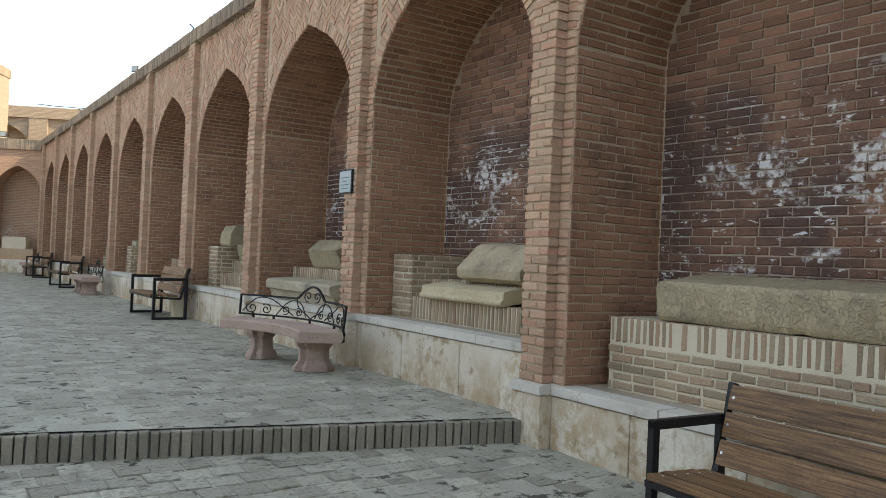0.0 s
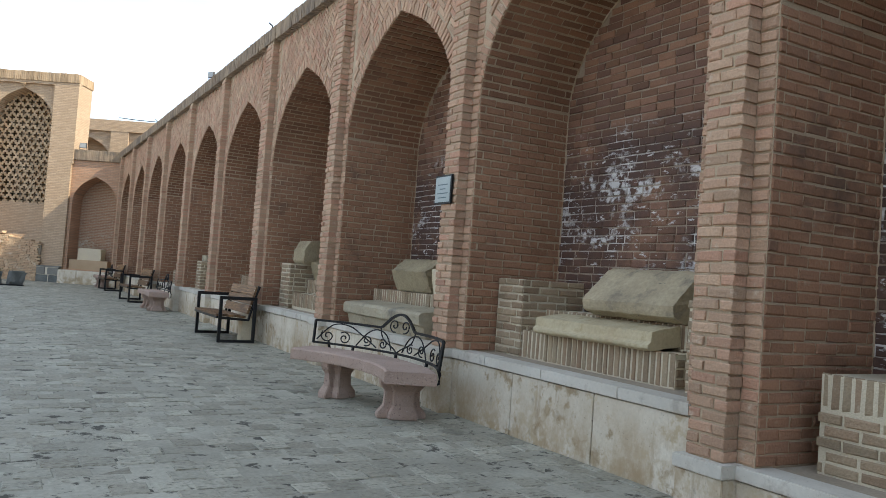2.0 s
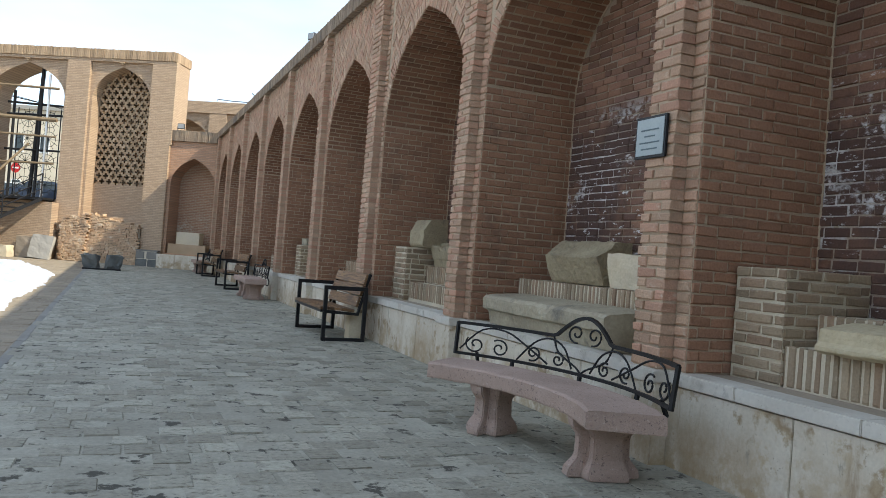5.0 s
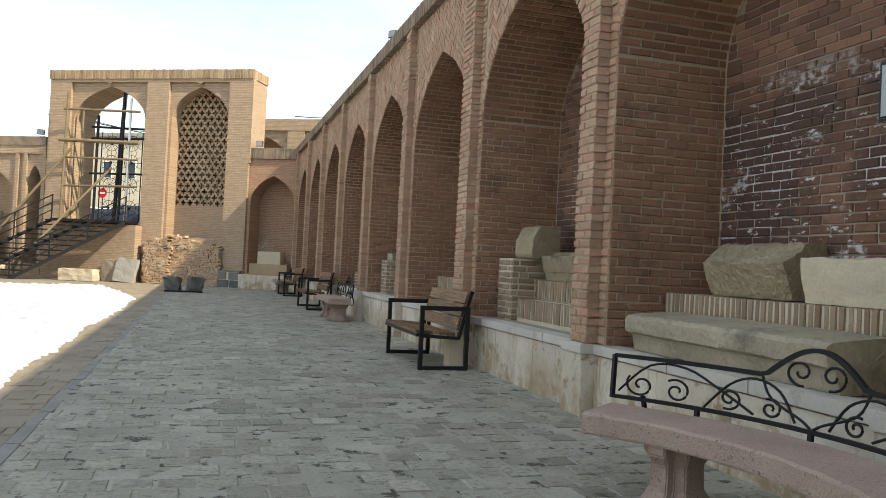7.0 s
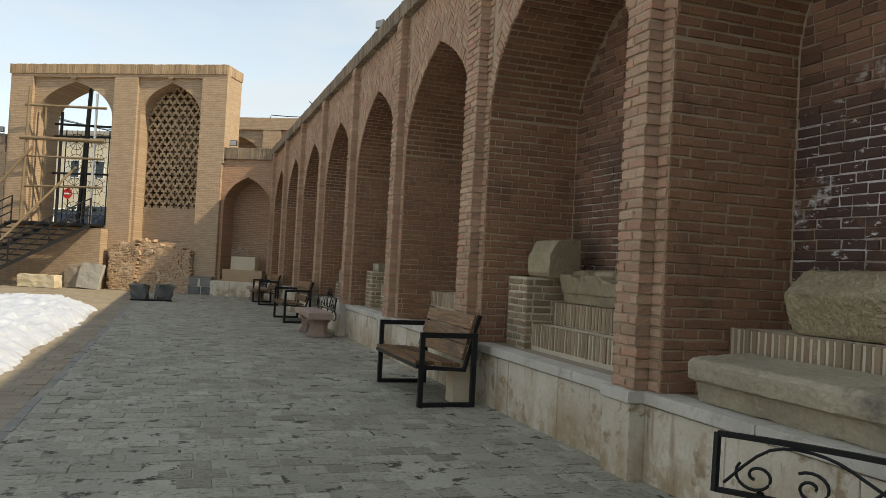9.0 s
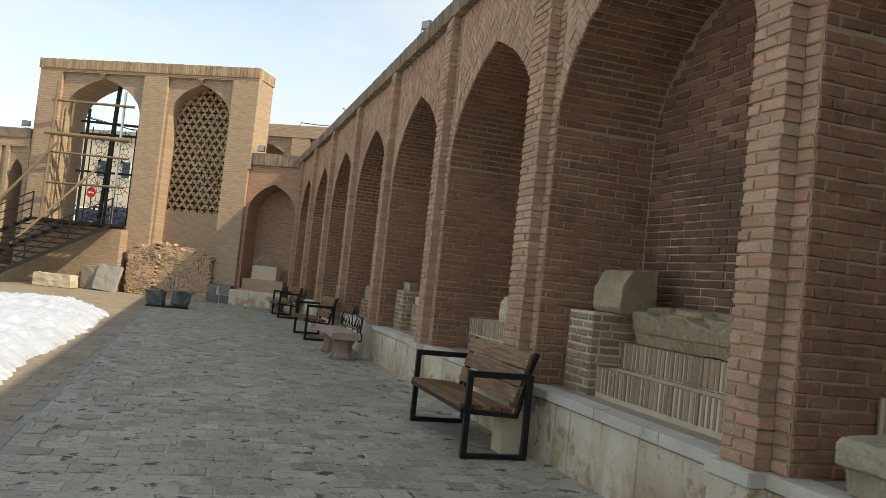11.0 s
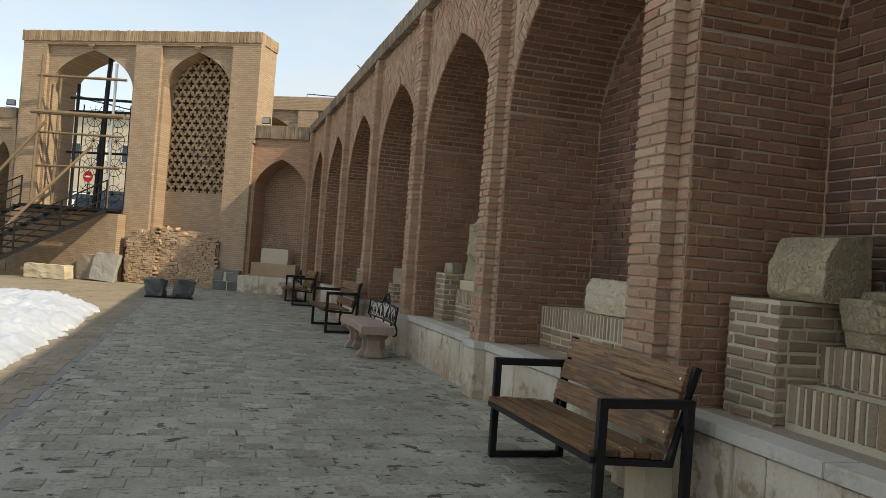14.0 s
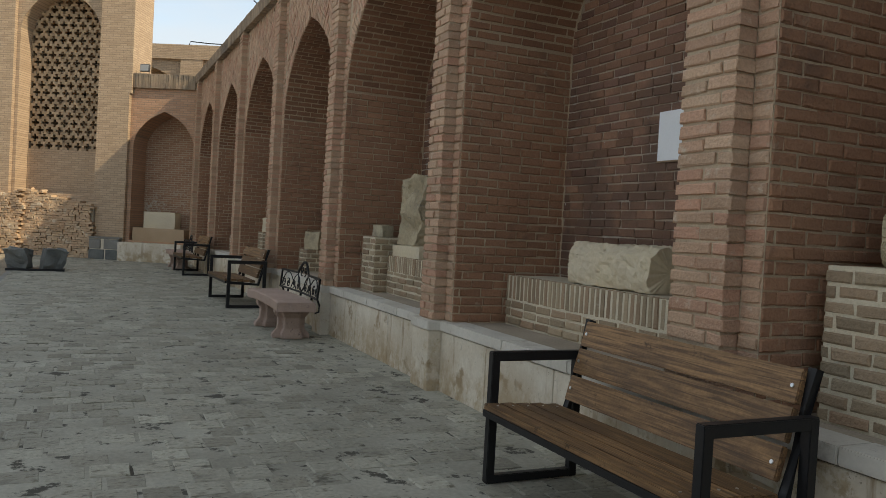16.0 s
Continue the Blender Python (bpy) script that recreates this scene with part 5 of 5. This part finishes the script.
put(hewn("hewn_block", [(-0.19, 0), (-0.21, 0.1), (-0.2, 0.27), (-0.12, 0.34), (0.18, 0.33), (0.2, 0)], 1.02, STONE_WHITE, 10, 0.022), pose(5.30, 17.36, 1.08, 0, 0, 0), "pitted pale limestone block on the brick stand", "stone block")
pedestal(4.72, XB, near(5) - 0.62, near(5) - 0.15, LEDGE, 1.32, 8, "pale brick pier in the corner of the niche", 0)
pedestal(4.9, XB, near(4) + 0.65, near(5) - 0.62, LEDGE, 1.10, 2, "low brick stand in the niche", 0.2)
put(rock("standing_stone", 0.24, 0.60, 0.84, STONE, 11, 14, 0.085, 0.28), pose(5.12, 21.22, 1.235, 0, 5, 4), "upright buff gravestone leaning in the niche", "gravestone")
put(rock("hewn_block", 0.2, 0.2, 0.16, STONE_GREY, 12, 8, 0.02), pose(4.95, 21.9, 1.32, 0, 0, 20), "small grey stone fragment on the brick pier", "stone fragment")
put(rock("cut_slab", 0.3, 0.9, 0.14, STONE_WHITE, 13, 8, 0.012), pose(5.08, 21.08, 1.10, 0, 0, 0), "pale cut stone on the low brick stand", "stone slab")
for k, h in ((6, 1.0), (7, 1.2), (8, 1.0)):
    pedestal(4.80, XB, near(k) - 0.55, near(k) - 0.12, LEDGE, h, 5, "pale brick pier in the corner of the niche", 0)
    put(rock("hewn_block", 0.4, 0.34, 0.3, STONE_WHITE if k % 2 else STONE, 14 + k, 8, 0.025), pose(5.1, near(k) - 0.34, h, 0, 0, 5 * k), "weathered pale stone block on a brick pier", "stone block")
pedestal(5.05, XB, near(5) + 0.7, near(6) - 0.55, LEDGE, 1.0, 3, "brick stand topped with upright bricks")
g = rock("stone_block", 1.0, 0.45, 0.5, STONE_WHITE, 30, 8, 0.015)
put(g, END @ pose(-0.95, 0.3, 1.0, 0, 0, 0), "white stone block in the corner niche", "stone block")
g = Geo()
g.box(-1.75, -0.15, 0.03, 0.8, 0.58, 1.0)
at_end(g.obj("brick_pedestal", BRICK_PALE, label="pale brick pedestal in the corner niche", category="pedestal"))

# short marble stub behind the bench
put(rock("marble_post", 0.2, 0.24, 0.40, STONE_WHITE, 40, 8, 0.012), pose(4.15, 15.0, 0), "short stained marble stub against the plinth", "stone post")

# ---- loose stones in the court ----
base = thing("basalt_pair", "two dark rough basalt stones on a low steel tray", "stones", pose(0.50, 32.6, 0))
g = Geo()
g.box(-0.6, 0.6, -0.28, 0.28, 0, 0.05)
g.obj("tray", STEEL, base)
for x, s in ((-0.3, 50), (0.3, 51)):
    r = rock("stone", 0.44, 0.42, 0.44, BASALT, s, 4, 0.07, 0.30, base, shear=0.22 if x > 0 else -0.22)
    r.location = (x, 0, 0.05)
    r.rotation_euler = (0, 0, 0.3 * (1 if x > 0 else -1))
g = Geo()
g.box(-2.86, -1.99, -0.36, -0.13, -0.02, 0.64)
foot = at_end(g.obj("plinth_tower", PLASTER, kind="structure", label="grey stone footing with pale mortar at the tower foot", category="plinth"))
for xa, xb, za, zb in ((-2.88, -2.40, 0.0, 0.29), (-2.36, -1.97, 0.0, 0.29), (-2.88, -2.52, 0.31, 0.60), (-2.42, -1.97, 0.31, 0.60), (-2.90, -1.95, 0.61, 0.67)):
    g = Geo()
    g.box(xa, xb, -0.39, -0.15, za, zb)
    g.obj("stone", BASALT if zb < 0.6 else KERB, foot, bevel=0.015)
put(rock("tomb_slab", 0.95, 0.16, 0.98, CONCRETE, 53, 10, 0.02), END @ pose(-6.55, -1.15, 0, -14, 4, 0), "greenish grey stone slab leaning on a cement block", "stone slab")
put(rock("cement_block", 1.3, 0.5, 0.86, CEMENT, 59, 8, 0.02), END @ pose(-7.05, -0.72, 0), "rough grey cement block at the foot of the gate", "stone block")
put(rock("tomb_slab", 1.5, 0.5, 0.46, STONE_WHITE, 54, 8, 0.035), END @ pose(-8.0, -1.9, 0, 0, 0, 5), "low pale stone lying before the stair wall", "stone slab")
for x, h, sd, mat in ((-15.6, 1.9, 55, STONE_WHITE), (-14.2, 2.3, 56, CONCRETE), (-14.9, 1.1, 57, CONCRETE), (-19.3, 1.9, 58, STONE_WHITE)):
    put(rock("gravestone", 0.62, 0.18, h, mat, sd, 8, 0.015, -0.12), END @ pose(x, 0.4, 0.5, -6, 0, 0), "old upright gravestone standing in a niche", "gravestone")
fb = thing("garden_bench", "low iron-backed stone seat before the wing", "bench", END @ pose(-15.0, -2.2, 0))
g = Geo()
g.box(-0.85, 0.85, -0.22, 0.22, 0.34, 0.44)
g.obj("seat", GRANITE, fb, bevel=0.02)
for x in (-0.6, 0.6):
    g = Geo()
    g.box(x - 0.12, x + 0.12, -0.16, 0.16, 0, 0.34)
    g.obj("leg", GRANITE, fb, bevel=0.02)
g = Geo()
g.tube([(-0.85, 0.22, 0.44), (-0.85, 0.24, 0.78), (0.85, 0.24, 0.78), (0.85, 0.22, 0.44)], 0.014, 6)
g.tube([(-0.85, 0.23, 0.52), (0.85, 0.23, 0.52)], 0.012, 6)
g.obj("iron_back", IRON, fb)


# ---- fixtures ----
def floodlight(m, label):
    f = thing("floodlight", label, "floodlight", m)
    g = Geo()
    g.box(-0.15, 0.15, -0.04, 0.05, 0.12, 0.34)
    g.obj("housing", LEAF_METAL, f, bevel=0.012)
    g = Geo()
    g.box(-0.13, 0.13, -0.052, -0.042, 0.14, 0.32)
    g.obj("lens", LENS_GLASS, f)
    g = Geo()
    g.tube([(-0.16, 0, 0.23), (-0.16, 0, 0.06), (0.16, 0, 0.06), (0.16, 0, 0.23)], 0.01, 6)
    g.tube([(0, 0, 0.06), (0, 0, -0.02)], 0.02, 6)
    g.obj("bracket", LEAF_METAL, f)
    return f


floodlight(pose(4.42, 20.75, TOP, 0, 0, -60) @ Matrix.Scale(0.65, 4), "small grey floodlight on the arcade parapet")
floodlight(END @ pose(-1.62, 0.1, 5.58, 0, 0, -5), "small black floodlight on the corner parapet")
floodlight(END @ pose(-11.75, 0.1, 5.93, 0, 0, 25), "small black floodlight on the wing parapet")
for y in (9.6, 15.8, 28.4):
    st = thing("wire_stub", "thin bent cable stub rising from the parapet", "cable", pose(4.42, y, TOP - 0.02))
    g = Geo()
    g.tube([(0, 0, 0), (0, 0.02, 0.14), (-0.05, 0.08, 0.2)], 0.013, 6)
    g.obj("cable", STEEL, st)
pq = thing("plaque", "small pale blue-grey information plaque in a dark frame on a pilaster", "plaque", pose(XP - 0.004, near(1) + 0.36, 2.09))
g = Geo()
g.box(-0.02, 0.0, -0.17, 0.17, 0.0, 0.30)
g.obj("frame", STEEL, pq, bevel=0.003)
g = Geo()
g.box(-0.026, -0.021, -0.15, 0.15, 0.02, 0.28)
g.obj("plate", PLAQUE, pq)
for i, (a, b) in enumerate(((-0.09, 0.09), (-0.11, 0.11), (-0.06, 0.06), (-0.1, 0.1))):
    g = Geo()
    g.box(-0.028, -0.0262, a, b, 0.06 + i * 0.045, 0.07 + i * 0.045)
    g.obj("text_line", INK, pq)
ws = thing("notice_panel", "plain white notice panel on the niche back wall", "sign", pose(XB - 0.018, 17.11, 2.10))
g = Geo()
g.box(-0.012, 0, -0.12, 0.27, 0, 0.39)
g.obj("panel", WHITE_PANEL, ws, bevel=0.002)
g = Geo()
g.box(-0.008, 0.004, -0.13, 0.28, -0.012, 0.0)
g.obj("edge", BRICK_PALE, ws)

put(rock("plaster_scrap", 0.022, 0.36, 0.11, WHITE, 60, 10, 0.02), pose(XB - 0.012, 13.42, 2.89, 10, 0, 0), "cracked scrap of white plaster on the niche back wall", "plaster")
mb = thing("junction_box", "small white electrical box on the sunlit wing wall", "electrical box", END @ pose(-16.55, -0.04, 2.35))
g = Geo()
g.box(-0.14, 0.14, -0.09, 0.04, 0, 0.42)
g.obj("case", WHITE, mb, bevel=0.012)
g = Geo()
g.box(-0.12, 0.12, -0.105, -0.088, 0.03, 0.39)
g.obj("lid", WHITE_PANEL, mb, bevel=0.006)

# ---- bricks of the nearest pilasters ----
for k in range(4):
    low = LOW_LEDGE if k == 0 else LEDGE
    ya, yb = near(k) + 0.13, near(k) + (0.52 if k == 3 else 0.43)
    z, row, count = low + 0.01, 0, 0
    rest = Geo()
    while z < BAND - 0.05:
        cut = 0.19 if row % 2 else 0.095
        for a, b in ((ya, ya + cut), (ya + cut + 0.014, yb)):
            mm = Matrix.Translation((XF - 0.005 + random.uniform(-0.003, 0.003), a + random.uniform(-0.006, 0.006), z + random.uniform(-0.003, 0.003))) @ FACE
            if count < 300:
                ob = new("brick", brick_mesh(b - a, 0.061, XF - XP - 0.005, "pilaster%d" % random.randrange(8), BRICK))
                ob.matrix_world = mm
                ob.parent = pilasters[k]
                count += 1
            else:
                rest.piece(mm, b - a, 0.061, XF - XP - 0.005, 0.006)
        z += 0.077
        row += 1
    rest.obj("brickwork", BRICK, pilasters[k], kind="stuff")

# ---- step of upright bricks and paving ----
sx = Vector((1, -0.257, 0)).normalized()
st_m = Matrix(((sx.x, -sx.y, 0, 0), (sx.y, sx.x, 0, 0), (0, 0, 1, 0), (0, 0, 0, 1)))
step = Geo()
step.prism([(-16, step_y(-16) + 0.03), (4.40, step_y(4.40) + 0.03), (4.40, step_y(4.40) + 0.20), (-16, step_y(-16) + 0.20)], -0.29, -0.02)
step_ob = step.obj("step", KERB, kind="structure", label="low step edged with upright worn grey bricks", category="step")
s, i = 0.0, 0
rest = Geo()
while True:
    p = Vector((4.36, step_y(4.36), LOW - 0.02)) - sx * s
    if p.x < -10:
        break
    w = random.choice((0.058, 0.062, 0.066, 0.07))
    q = p - sx * w + Vector((-sx.y, sx.x, 0)) * 0.17
    mm = Matrix.Translation(q + Vector((0, random.uniform(-0.006, 0.006), random.uniform(-0.006, 0.004)))) @ st_m
    if p.x > -0.5:
        ob = new("brick", brick_mesh(w, 0.205, 0.19, "step%d" % (i % 4), STEP_BRICK))
        ob.matrix_world = mm
        ob.parent = step_ob
    else:
        rest.piece(mm, w, 0.205, 0.19, 0.008)
    s += w + 0.011
    i += 1
rest.obj("brickwork", STEP_BRICK, step_ob, kind="stuff")

TILE, GAP = 0.225, 0.015
LAY = Matrix(((1, 0, 0, 0), (0, 0, 1, 0), (0, -1, 0, 0), (0, 0, 0, 1)))  # piece lying flat, its face up


def pave_area(x0, x1, y0, y1, z_of, ok, parent, one_by_one, mat=None):
    mat = mat or PAVER
    rest, count = Geo(), 0
    y, row = y0, 0
    while y < y1:
        x = x0 - (TILE / 2 if row % 2 else 0) - random.uniform(0, 0.06)
        while x < x1:
            a, b = max(x, x0), min(x + TILE, x1)
            cx, cy = (a + b) / 2, y + TILE / 2
            if b - a > 0.05 and ok(cx, cy):
                z = z_of(cy) + random.uniform(-0.005, 0.002)
                tip = Matrix.Rotation(random.uniform(-0.007, 0.007), 4, "X") @ Matrix.Rotation(random.uniform(-0.007, 0.007), 4, "Y") @ Matrix.Rotation(random.uniform(-0.014, 0.014), 4, "Z")
                mm = Matrix.Translation((a + GAP / 2 + random.uniform(-0.005, 0.005), y + GAP / 2 + random.uniform(-0.006, 0.006), z - 0.03)) @ tip @ LAY
                w = round(b - a - GAP, 2)
                if one_by_one(cx, cy) and count < 300 and b - a > TILE - 0.01:
                    ob = new("paver", brick_mesh(TILE - GAP, TILE - GAP, 0.03, "paver%d" % ((row + int(x * 7)) % 6), mat))
                    ob.matrix_world = mm
                    ob.parent = parent
                    count += 1
                else:
                    rest.piece(mm, w, TILE - GAP, 0.03, 0.008)
            x += TILE
        y += TILE
        row += 1
    rest.obj("paving_bricks", mat, parent, kind="stuff")


pave_area(0.055, 4.40, 4.2, 37.2, ground_z, lambda x, y: y > step_y(x) + 0.28, pave, lambda x, y: 8.0 < y < 16.0 and 1.0 < x < 3.6)
pave_area(-3.0, 4.40, -2.0, 9.0, low_z, lambda x, y: y < step_y(x) - 0.10, lower_pave, lambda x, y: 2.0 < y < 6.6 and 0.0 < x < 4.2)
pave_area(-3.4, -0.055, 5.4, 38.0, lambda y: ground_z(y) - 0.012, lambda x, y: y > step_y(x) + 0.28, court, lambda x, y: False, COURT_PAVER)
